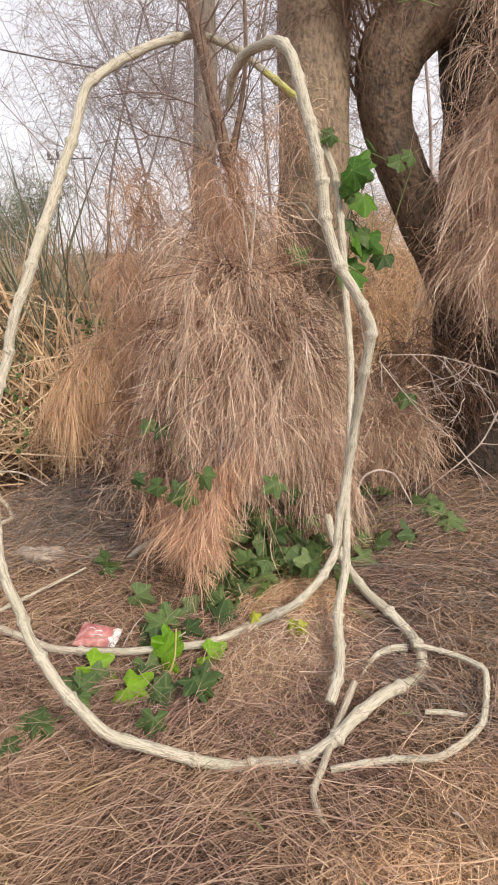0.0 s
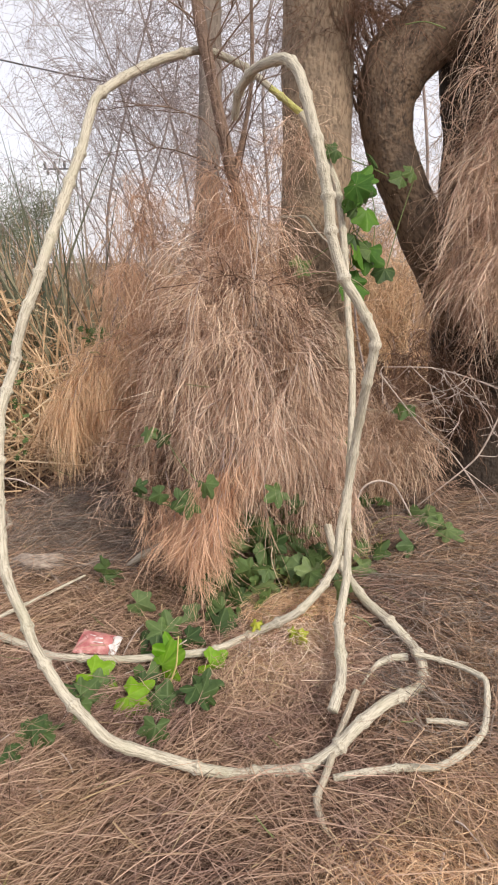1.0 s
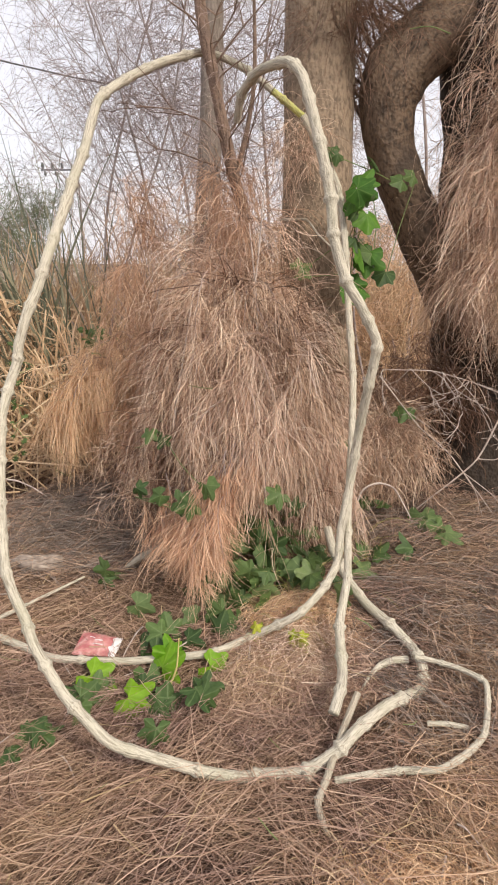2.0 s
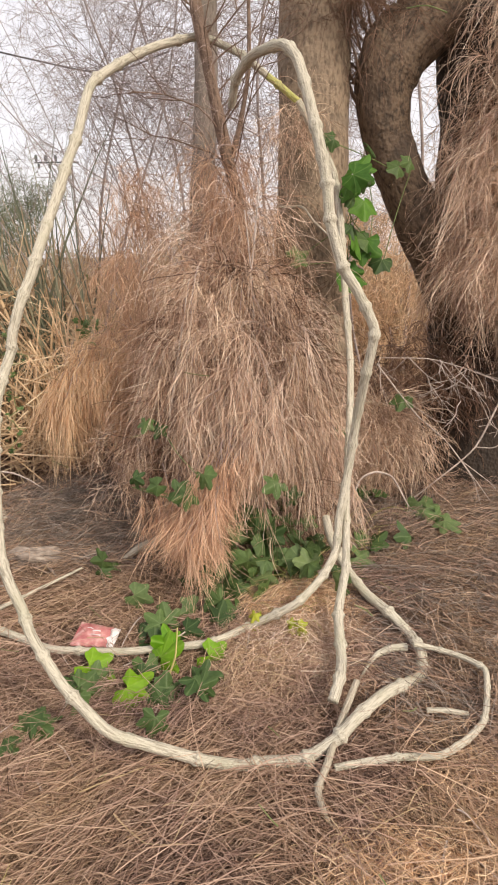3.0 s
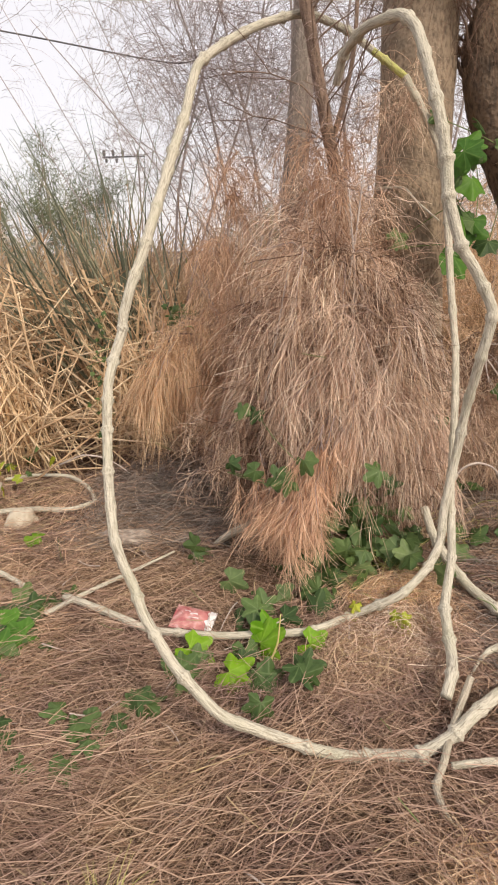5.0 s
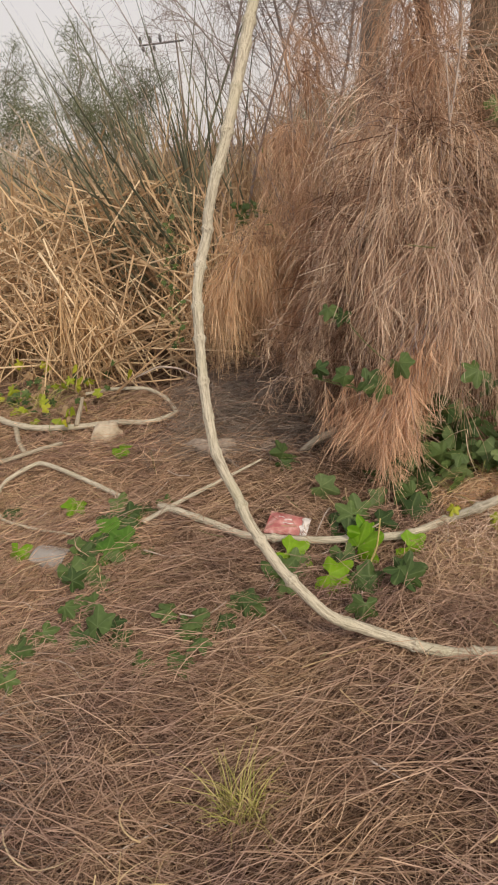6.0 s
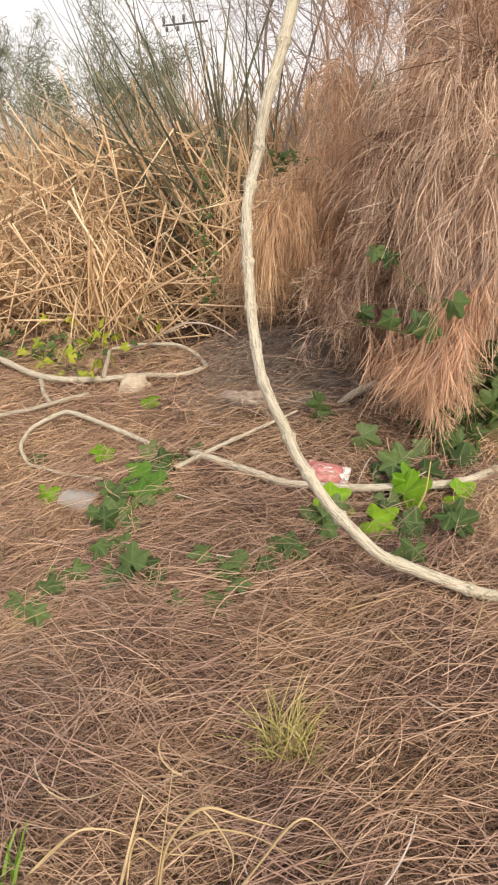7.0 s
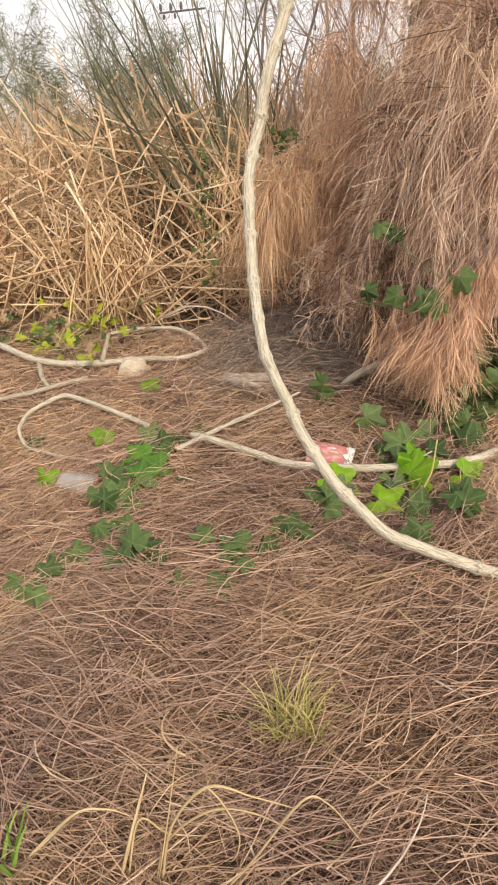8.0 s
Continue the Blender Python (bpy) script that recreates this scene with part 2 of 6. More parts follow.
def noisy_mat(name, stops, scale=8.0, rough=0.85, bump=0.4, dist=0.01, detail=8, spec=0.3):
    """A plain surface with mottled tone and relief."""
    m, n, l, b = material(name)
    geo = n.new("ShaderNodeNewGeometry")
    tex = n.new("ShaderNodeTexNoise")
    tex.inputs["Scale"].default_value, tex.inputs["Detail"].default_value = scale, detail
    l.new(geo.outputs["Position"], tex.inputs["Vector"])
    r = ramp(n, stops)
    l.new(tex.outputs[0], r.inputs[0])
    l.new(r.outputs[0], b.inputs["Base Color"])
    b.inputs["Roughness"].default_value = rough
    b.inputs["Specular IOR Level"].default_value = spec
    bp = n.new("ShaderNodeBump")
    bp.inputs["Strength"].default_value, bp.inputs["Distance"].default_value = bump, dist
    l.new(tex.outputs[0], bp.inputs["Height"])
    l.new(bp.outputs[0], b.inputs["Normal"])
    return m


M_SOIL = noisy_mat("needle_soil", [(0.3, (0.055, 0.032, 0.021)), (0.5, (0.11, 0.066, 0.042)), (0.7, (0.17, 0.112, 0.072))], 14, 0.95, 0.8, 0.02)
# mat toned dark for shade in its gaps, top needles lightened as highlights
M_LITTER = strand_mat("litter", [(0.07, 0.043, 0.032), (0.15, 0.098, 0.074), (0.25, 0.174, 0.136), (0.34, 0.248, 0.175), (0.46, 0.345, 0.26)], through=0.1, patch=3.0, tint=(0.72, 0.64, 0.67), gold=(1.14, 1.06, 0.87))
M_LITTER_TOP = strand_mat("top_litter", [(0.28, 0.18, 0.135), (0.385, 0.268, 0.217), (0.445, 0.325, 0.238), (0.515, 0.377, 0.31), (0.63, 0.487, 0.378)], through=0.1, patch=3.0, tint=(0.76, 0.67, 0.70), gold=(1.12, 1.05, 0.88))
M_YELLOWSTALK = bark_mat("yellow_stalk", (0.62, 0.54, 0.22), (0.46, 0.38, 0.15), (0.55, 0.45, 0.24), 14, 120, 0.4, 0.002)
# the tint patches paint golden-brown clump shadows between pinkish highlights
M_NEEDLE = strand_mat("dry_needle", [(0.33, 0.217, 0.157), (0.62, 0.46, 0.357), (0.83, 0.665, 0.545), (0.95, 0.83, 0.71)], patch=7, tint=(0.64, 0.53, 0.465), gold=(1.12, 1.07, 0.95))
M_NEEDLE_PALE = strand_mat("pale_needle", [(0.52, 0.37, 0.29), (0.78, 0.61, 0.505), (0.93, 0.78, 0.67), (0.99, 0.90, 0.80)], patch=9, tint=(0.74, 0.63, 0.57), gold=(1.10, 1.06, 0.97))
M_GOLD = strand_mat("golden_stalk", [(0.54, 0.36, 0.22), (0.80, 0.58, 0.385), (0.94, 0.77, 0.57)], patch=6, tint=(0.76, 0.67, 0.62))
# old needles, darkened in colour to stand for shade inside the growth
M_NEEDLE_OLD_SHADE = strand_mat("shaded_old_needle", [(0.11, 0.067, 0.047), (0.21, 0.13, 0.092), (0.32, 0.205, 0.15)], patch=3.0)
M_RUST = strand_mat("rust_needle", [(0.48, 0.30, 0.20), (0.77, 0.535, 0.385), (0.93, 0.725, 0.56)], patch=8, tint=(0.74, 0.65, 0.60))
M_PLUME = strand_mat("plume_needle", [(0.36, 0.225, 0.15), (0.60, 0.41, 0.29), (0.78, 0.58, 0.44)], patch=8, tint=(0.74, 0.65, 0.60))
M_REED = strand_mat("dry_reed", [(0.42, 0.29, 0.18), (0.66, 0.49, 0.325), (0.79, 0.62, 0.43), (0.92, 0.77, 0.57)], patch=1.6, tint=(0.8, 0.72, 0.68), gold=(1.10, 1.03, 0.85))
M_REEDSTALK = stalk_mat("reed_stalk", [(0.42, 0.285, 0.175), (0.66, 0.48, 0.31), (0.80, 0.62, 0.42), (0.90, 0.75, 0.54)])
M_REED_OLD = strand_mat("old_reed", [(0.34, 0.23, 0.14), (0.58, 0.43, 0.28), (0.76, 0.60, 0.42)], patch=1.6)
M_STRAWBLADE = stalk_mat("straw_blade", [(0.46, 0.36, 0.20), (0.60, 0.48, 0.28), (0.74, 0.62, 0.40)])
M_STRAW = strand_mat("straw", [(0.44, 0.335, 0.20), (0.58, 0.46, 0.29), (0.74, 0.62, 0.42)], patch=3)
M_BLADE = strand_mat("green_reed", [(0.10, 0.115, 0.08), (0.20, 0.215, 0.15), (0.42, 0.395, 0.28)], patch=1.5)
M_FRESH = strand_mat("fresh_grass", [(0.10, 0.22, 0.03), (0.17, 0.33, 0.05), (0.26, 0.42, 0.09)], patch=4)
M_GRASS = strand_mat("green_grass", [(0.28, 0.33, 0.10), (0.52, 0.50, 0.18), (0.76, 0.68, 0.36)], patch=4)
M_ASH = strand_mat("grey_litter", [(0.12, 0.102, 0.09), (0.255, 0.215, 0.19), (0.40, 0.345, 0.305)], through=0.1, patch=3)
M_TWIG = strand_mat("grey_twig", [(0.22, 0.17, 0.158), (0.35, 0.28, 0.26), (0.50, 0.41, 0.38)], through=0.2)
# scrub colour paled to paint in distance haze
M_SCRUB = strand_mat("far_scrub", [(0.40, 0.35, 0.285), (0.52, 0.455, 0.375), (0.62, 0.555, 0.47)], patch=0.5)
M_FAR = strand_mat("far_leaf", [(0.11, 0.14, 0.08), (0.18, 0.21, 0.125), (0.28, 0.30, 0.195)], patch=0.5)
M_VINE = bark_mat("vine_bark", (0.55, 0.51, 0.415), (0.31, 0.28, 0.215), (0.44, 0.42, 0.31), 24, 240, 0.9, 0.003)
M_VINE_MOSS = bark_mat("lichen_bark", (0.50, 0.49, 0.16), (0.34, 0.33, 0.14), (0.46, 0.42, 0.27), 14, 120, 0.8, 0.004)
M_VINE_OLD = bark_mat("old_vine_bark", (0.43, 0.38, 0.30), (0.25, 0.215, 0.165), (0.35, 0.32, 0.24), 24, 240, 0.9, 0.003)
M_TRUNK = bark_mat("trunk_bark", (0.31, 0.237, 0.168), (0.15, 0.113, 0.082), (0.195, 0.155, 0.118), 36, 70, 0.45, 0.006, flakes=1)
# dark brown barks, lowered further to hold the shade of canopy and hollow
M_SHADEBARK = bark_mat("shaded_dark_bark", (0.052, 0.039, 0.03), (0.024, 0.018, 0.015), (0.036, 0.028, 0.022), 24, 60, 0.6, 0.009, flakes=1)
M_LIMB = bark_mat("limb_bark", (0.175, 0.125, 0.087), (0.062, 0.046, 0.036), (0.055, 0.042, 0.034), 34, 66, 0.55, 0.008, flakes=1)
M_GREYBARK = bark_mat("grey_bark", (0.29, 0.245, 0.21), (0.16, 0.13, 0.11), (0.20, 0.17, 0.14), 22, 80, 0.7, 0.005, flakes=1)
# bark of background stems, lightened in colour for haze
M_BACKBARK = bark_mat("back_bark", (0.42, 0.36, 0.34), (0.27, 0.225, 0.21), (0.34, 0.295, 0.28), 12, 60, 0.4, 0.003)
M_TWIGBARK = bark_mat("twig_bark", (0.24, 0.165, 0.125), (0.12, 0.082, 0.06), (0.17, 0.125, 0.10), 26, 110, 0.6, 0.004)
M_PALETWIG = bark_mat("pale_twig", (0.55, 0.47, 0.42), (0.37, 0.31, 0.275), (0.46, 0.40, 0.36), 12, 120, 0.5, 0.003)
M_LEAF = leaf_mat("ivy_leaf", (0.05, 0.095, 0.032), (0.13, 0.205, 0.07), (0.24, 0.32, 0.15))
M_LEAF_BRIGHT = leaf_mat("young_leaf", (0.12, 0.29, 0.012), (0.22, 0.41, 0.022), (0.32, 0.48, 0.08))
M_LEAF_MID = leaf_mat("glossy_leaf", (0.055, 0.15, 0.022), (0.12, 0.27, 0.035), (0.22, 0.36, 0.10))
M_LEAF_DUSTY = leaf_mat("dusty_leaf", (0.10, 0.165, 0.065), (0.20, 0.275, 0.115), (0.30, 0.37, 0.19))
M_LEAF_YELLOW = leaf_mat("yellow_leaf", (0.28, 0.37, 0.03), (0.50, 0.51, 0.06), (0.58, 0.56, 0.2))
M_LEAF_DRY = leaf_mat("dry_leaf", (0.34, 0.22, 0.13), (0.52, 0.38, 0.26), (0.55, 0.44, 0.3))
M_GREENSTEM = noisy_mat("green_stem", [(0.3, (0.10, 0.16, 0.05)), (0.7, (0.22, 0.26, 0.10))], 40, 0.6, 0.2, 0.001)
M_STONE = noisy_mat("pale_stone", [(0.3, (0.42, 0.35, 0.26)), (0.6, (0.62, 0.55, 0.43)), (0.75, (0.72, 0.66, 0.54))], 22, 0.9, 0.5, 0.006)
M_SLAB = noisy_mat("weathered_wood", [(0.3, (0.20, 0.16, 0.13)), (0.55, (0.36, 0.30, 0.25)), (0.75, (0.48, 0.42, 0.35))], 40, 0.9, 0.7, 0.008)
M_RED = noisy_mat("red_wrapper", [(0.35, (0.40, 0.12, 0.12)), (0.55, (0.55, 0.24, 0.225)), (0.75, (0.72, 0.50, 0.48))], 34, 0.4, 0.4, 0.003, spec=0.5)
M_FOIL = noisy_mat("white_wrapper", [(0.3, (0.62, 0.60, 0.60)), (0.7, (0.82, 0.80, 0.80))], 40, 0.3, 0.4, 0.003, spec=0.5)
M_PLASTIC = noisy_mat("cloudy_plastic", [(0.3, (0.58, 0.55, 0.52)), (0.7, (0.82, 0.79, 0.75))], 30, 0.22, 0.2, 0.002, spec=0.6)
M_PLASTIC.node_tree.nodes["Principled BSDF"].inputs["Transmission Weight"].default_value = 0.64
M_WIRE = noisy_mat("dark_cable", [(0.4, (0.10, 0.10, 0.105)), (0.6, (0.15, 0.15, 0.155))], 5, 0.6, 0.1, 0.001)

# ---- stems and leaves: control points in metres ----
MAIN = [
    (-0.042, 2.640, 1.892), (-0.023, 2.560, 1.969), (0.036, 2.420, 2.009), (0.127, 2.280, 2.000), (0.170, 2.210, 1.940),
    (0.198, 2.140, 1.817), (0.224, 2.075, 1.689), (0.251, 2.040, 1.552), (0.261, 2.010, 1.431), (0.300, 1.980, 1.298),
    (0.349, 1.965, 1.219), (0.404, 1.946, 1.099), (0.387, 1.960, 0.955), (0.375, 2.020, 0.780), (0.354, 2.020, 0.595),
    (0.317, 1.970, 0.420), (0.303, 1.930, 0.317), (0.240, 1.840, 0.264), (0.142, 1.771, 0.203), (-0.020, 1.800, 0.098),
    (-0.162, 1.732, 0.085), (-0.443, 1.743, 0.052), (-0.591, 1.762, 0.046), (-0.708, 1.784, 0.042), (-0.859, 1.861, 0.048),
    (-0.986, 1.919, 0.056), (-1.068, 1.948, 0.060),
]
LOOP = [
    (0.236, 2.720, 1.921), (0.163, 2.740, 1.982), (0.107, 2.760, 2.028), (0.008, 2.800, 2.112), (-0.116, 2.810, 2.169),
    (-0.194, 2.790, 2.173), (-0.332, 2.700, 2.116), (-0.451, 2.600, 2.036), (-0.550, 2.473, 1.930), (-0.587, 2.342, 1.742),
    (-0.612, 2.261, 1.641), (-0.634, 2.158, 1.520), (-0.662, 2.025, 1.375), (-0.688, 1.970, 1.276), (-0.712, 1.919, 1.201),
    (-0.736, 1.885, 1.110), (-0.743, 1.875, 1.058), (-0.762, 1.838, 0.990), (-0.769, 1.770, 0.915), (-0.764, 1.709, 0.812),
    (-0.748, 1.621, 0.668), (-0.718, 1.527, 0.538), (-0.688, 1.484, 0.476), (-0.650, 1.452, 0.412), (-0.616, 1.408, 0.353),
    (-0.535, 1.352, 0.246), (-0.472, 1.321, 0.189), (-0.417, 1.295, 0.145), (-0.373, 1.290, 0.118), (-0.224, 1.296, 0.052),
    (-0.148, 1.295, 0.024), (-0.057, 1.290, 0.010), (0.019, 1.296, 0.013), (0.115, 1.292, 0.022), (0.209, 1.320, 0.061), (0.277, 1.360, 0.102),
    (0.376, 1.450, 0.098), (0.462, 1.520, 0.073), (0.523, 1.570, 0.066), (0.538, 1.640, 0.097), (0.527, 1.720, 0.104),
    (0.472, 1.800, 0.140), (0.412, 1.900, 0.158), (0.356, 2.000, 0.207), (0.316, 2.100, 0.274), (0.307, 2.200, 0.324),
]
TAIL = [
    (0.229, 2.720, 1.928), (0.307, 2.700, 1.794), (0.375, 2.680, 1.654), (0.399, 2.630, 1.478), (0.405, 2.560, 1.323),
    (0.407, 2.480, 1.150), (0.406, 2.330, 0.925), (0.387, 2.200, 0.733), (0.366, 2.100, 0.565), (0.351, 2.020, 0.441),
    (0.329, 1.870, 0.293), (0.282, 1.735, 0.189), (0.265, 1.570, 0.135), (0.243, 1.475, 0.139), (0.213, 1.412, 0.107),
]
SHOOT_A = [
    (0.291, 1.460, 0.103), (0.247, 1.392, 0.064), (0.201, 1.312, 0.024), (0.172, 1.246, 0.016), (0.140, 1.185, -0.002),
    (0.148, 1.126, -0.017), (0.169, 1.100, -0.029),
]
SHOOT_B = [
    (0.192, 1.248, 0.007), (0.276, 1.254, 0.017), (0.368, 1.261, 0.022), (0.475, 1.253, 0.032), (0.559, 1.293, 0.040),
    (0.630, 1.351, 0.049), (0.669, 1.427, 0.068), (0.698, 1.521, 0.089), (0.639, 1.585, 0.092), (0.566, 1.613, 0.101),
    (0.502, 1.613, 0.118),
]
SHOOT_C = [
    (0.493, 1.644, 0.091), (0.438, 1.642, 0.088), (0.387, 1.617, 0.083), (0.354, 1.587, 0.068), (0.320, 1.543, 0.052),
]
KNOB = [
    (0.124, 1.280, 0.040), (0.134, 1.275, 0.005), (0.151, 1.270, -0.015),
]
STICK = [
    (0.486, 1.441, 0.035), (0.542, 1.434, 0.038), (0.600, 1.420, 0.036),
]
STICK_D = [
    (-1.228, 2.030, 0.008), (-1.463, 2.168, 0.024), (-1.723, 2.300, 0.034), (-1.838, 2.192, 0.008), (-1.824, 2.053, -0.007),
    (-1.724, 1.925, -0.019), (-1.541, 1.859, -0.022), (-1.377, 1.820, -0.017),
]
STICK_E = [
    (-2.663, 3.028, 0.099), (-2.360, 2.864, 0.088), (-2.081, 2.694, 0.065), (-1.900, 2.633, 0.058), (-1.691, 2.631, 0.058),
    (-1.463, 2.648, 0.071), (-1.287, 2.629, 0.078), (-1.178, 2.706, 0.091), (-1.275, 2.878, 0.103), (-1.413, 3.001, 0.108),
    (-1.613, 3.030, 0.101), (-1.763, 2.993, 0.090),
]
STICK_F = [
    (-1.671, 2.621, 0.068), (-1.681, 2.724, 0.118), (-1.692, 2.799, 0.145),
]
STICK_G = [
    (-2.179, 2.296, -0.009), (-1.923, 2.361, 0.020), (-1.788, 2.438, 0.035), (-1.692, 2.484, 0.044),
]
STICK_H = [
    (-1.105, 1.855, 0.018), (-0.968, 1.985, 0.040), (-0.835, 2.105, 0.056), (-0.694, 2.226, 0.078),
]
STICK_I = [
    (-2.032, 2.679, 0.046), (-1.955, 2.543, 0.027), (-1.876, 2.445, 0.011),
]
ROOT = [
    (-0.531, 2.302, 0.074), (-0.474, 2.307, 0.117), (-0.379, 2.335, 0.155),
]
LEAVES_FRONT = [
    (-0.547, 1.673, 0.052), (-0.406, 1.569, 0.048), (-0.314, 1.689, 0.065), (-0.268, 1.738, 0.072), (-0.153, 1.682, 0.072),
    (-0.321, 1.562, 0.052), (-0.562, 1.583, 0.042), (-0.183, 1.572, 0.060), (-0.131, 1.852, 0.090), (-0.304, 1.855, 0.082),
    (-0.240, 1.819, 0.081), (-0.658, 1.457, 0.025), (-0.352, 1.760, 0.070),
]
LEAVES_BASE = [
    (-0.001, 2.250, 0.259), (0.037, 2.220, 0.209), (0.107, 2.100, 0.207), (0.212, 2.050, 0.267), (0.170, 2.200, 0.253),
    (-0.102, 2.000, 0.173), (-0.049, 1.980, 0.135), (-0.199, 2.100, 0.052), (-0.136, 2.000, 0.125), (0.026, 2.000, 0.181),
    (0.062, 2.350, 0.301), (-0.015, 2.050, 0.202), (0.162, 2.100, 0.193), (0.102, 2.200, 0.268), (0.228, 2.000, 0.223),
    (0.001, 2.350, 0.290),
]
LEAVES_FOOT = [
    (0.026, 2.130, 0.361), (0.051, 2.120, 0.259), (0.104, 2.100, 0.225), (0.213, 2.120, 0.227), (0.166, 2.080, 0.206),
    (-0.091, 2.060, 0.141), (-0.040, 2.050, 0.163), (-0.189, 2.020, 0.120), (0.086, 2.160, 0.348), (-0.147, 2.030, 0.162),
]
LEAVES_TRUNK = [
    (0.429, 2.620, 1.608), (0.498, 2.640, 1.545), (0.476, 2.660, 1.409), (0.535, 2.680, 1.387), (0.535, 2.750, 1.765),
    (0.456, 2.660, 1.257), (0.370, 2.660, 1.780), (0.678, 2.800, 1.693), (0.735, 2.820, 1.716), (0.602, 2.700, 1.312),
    (0.226, 2.700, 1.327),
]
LEAVES_RIGHT = [
    (0.824, 2.506, 0.222), (0.863, 2.386, 0.212), (0.686, 2.274, 0.192), (0.492, 2.313, 0.186), (0.432, 2.154, 0.168),
    (0.581, 2.707, 0.229), (0.705, 2.600, 0.724), (0.801, 2.562, 0.226), (0.846, 2.452, 0.218), (0.514, 2.245, 0.181),
    (0.668, 2.665, 0.230),
]
LEAVES_DRAPE = [
    (-0.402, 2.280, 0.715), (-0.347, 2.270, 0.696), (-0.168, 2.000, 0.593), (-0.217, 1.990, 0.522), (-0.449, 2.180, 0.517),
    (-0.344, 2.100, 0.516), (-0.276, 2.040, 0.516), (-0.597, 2.200, 0.151), (-0.608, 2.200, 0.110), (0.388, 2.400, 0.628),
    (0.104, 2.060, 0.532),
]
LEAVES_CLUSTER = [
    (-1.275, 1.876, 0.045), (-1.172, 1.867, 0.045), (-1.244, 1.724, 0.045), (-1.127, 1.736, 0.045), (-1.242, 1.609, 0.045),
    (-1.191, 1.667, 0.045), (-1.281, 1.573, 0.045), (-1.200, 1.796, 0.045), (-1.218, 1.949, 0.045), (-1.249, 1.782, 0.045),
    (-1.283, 1.667, 0.045), (-1.090, 1.943, 0.045),
]
LEAVES_LEFT = [
    (-1.210, 1.891, 0.040), (-1.280, 1.730, 0.030), (-1.268, 1.604, 0.015), (-1.179, 1.547, 0.015), (-1.232, 1.462, 0.005),
    (-1.158, 1.335, 0.000), (-1.324, 1.288, -0.015), (-1.364, 1.192, -0.025), (-0.940, 1.234, 0.000), (-0.788, 1.392, 0.020),
    (-1.033, 1.336, 0.005), (-1.225, 1.801, 0.035), (-1.158, 1.940, 0.050), (-1.550, 1.713, 0.020), (-0.685, 1.460, 0.030),
    (-0.815, 1.334, 0.015), (-1.427, 1.993, 0.055), (-0.596, 1.627, 0.045), (-0.570, 2.260, 0.108), (-2.180, 2.983, 0.098),
    (-1.368, 2.384, 0.090), (-1.990, 3.293, 0.138), (-2.508, 3.337, 0.117), (-1.696, 1.946, 0.030), (-1.040, 1.700, 0.020),
]


# ---- ground ----
def build_ground():
    near = np.arange(-6, 6.01, 0.06)
    far = np.array([8, 11, 16, 25, 40, 70, 130, 260, 600, 1500])
    ax = np.concatenate([-far[::-1], near, far])
    X, Y = np.meshgrid(ax, ax)
    Z = ground_z(X, Y)
    v = np.column_stack([X.ravel(), Y.ravel(), Z.ravel()])
    n = len(ax)
    i = (np.arange(n - 1)[:, None] * n + np.arange(n - 1)[None, :]).ravel()
    f = np.stack([i, i + 1, i + n + 1, i + n], axis=1)
    part("ground", np_mesh("ground", v, f), M_SOIL)
    tagged(bpy.data.objects["ground"], "bare brown soil under a mat of fallen needles", "ground", kind="structure")


def lay(count, xr, yr, length, lift, bend=0.2, main=0.0, spread=0.95, k=6):
    """Needles lying on the ground with a loosely common direction."""
    x, y = rng.uniform(*xr, count), rng.uniform(*yr, count)
    a = main + 0.55 * np.sin(1.7 * x + 0.6) * np.cos(2.1 * y) + 0.45 * np.sin(4.1 * x - 2.7 * y) + rng.normal(size=count) * spread
    L = rng.uniform(*length, count)
    s = np.linspace(-0.5, 0.5, k)
    turn = rng.normal(size=count) * bend
    ang = a[:, None] + turn[:, None] * s[None, :] * 6
    step = (L / (k - 1))[:, None]
    px = x[:, None] + np.concatenate([np.zeros((count, 1)), np.cumsum(np.cos(ang[:, :-1]) * step, axis=1)], axis=1)
    py = y[:, None] + np.concatenate([np.zeros((count, 1)), np.cumsum(np.sin(ang[:, :-1]) * step, axis=1)], axis=1)
    h = np.abs(rng.normal(size=count)) * lift
    tilt = rng.normal(size=count) * lift * 0.9
    arch = rng.uniform(0, 1, count) ** 3 * lift * 1.5
    pz = ground_z(px, py) + 0.003 + h[:, None] + np.abs(tilt[:, None] * s[None, :] * 2) + arch[:, None] * (1 - (2 * s[None, :]) ** 2)
    return np.stack([px, py, pz], axis=2)


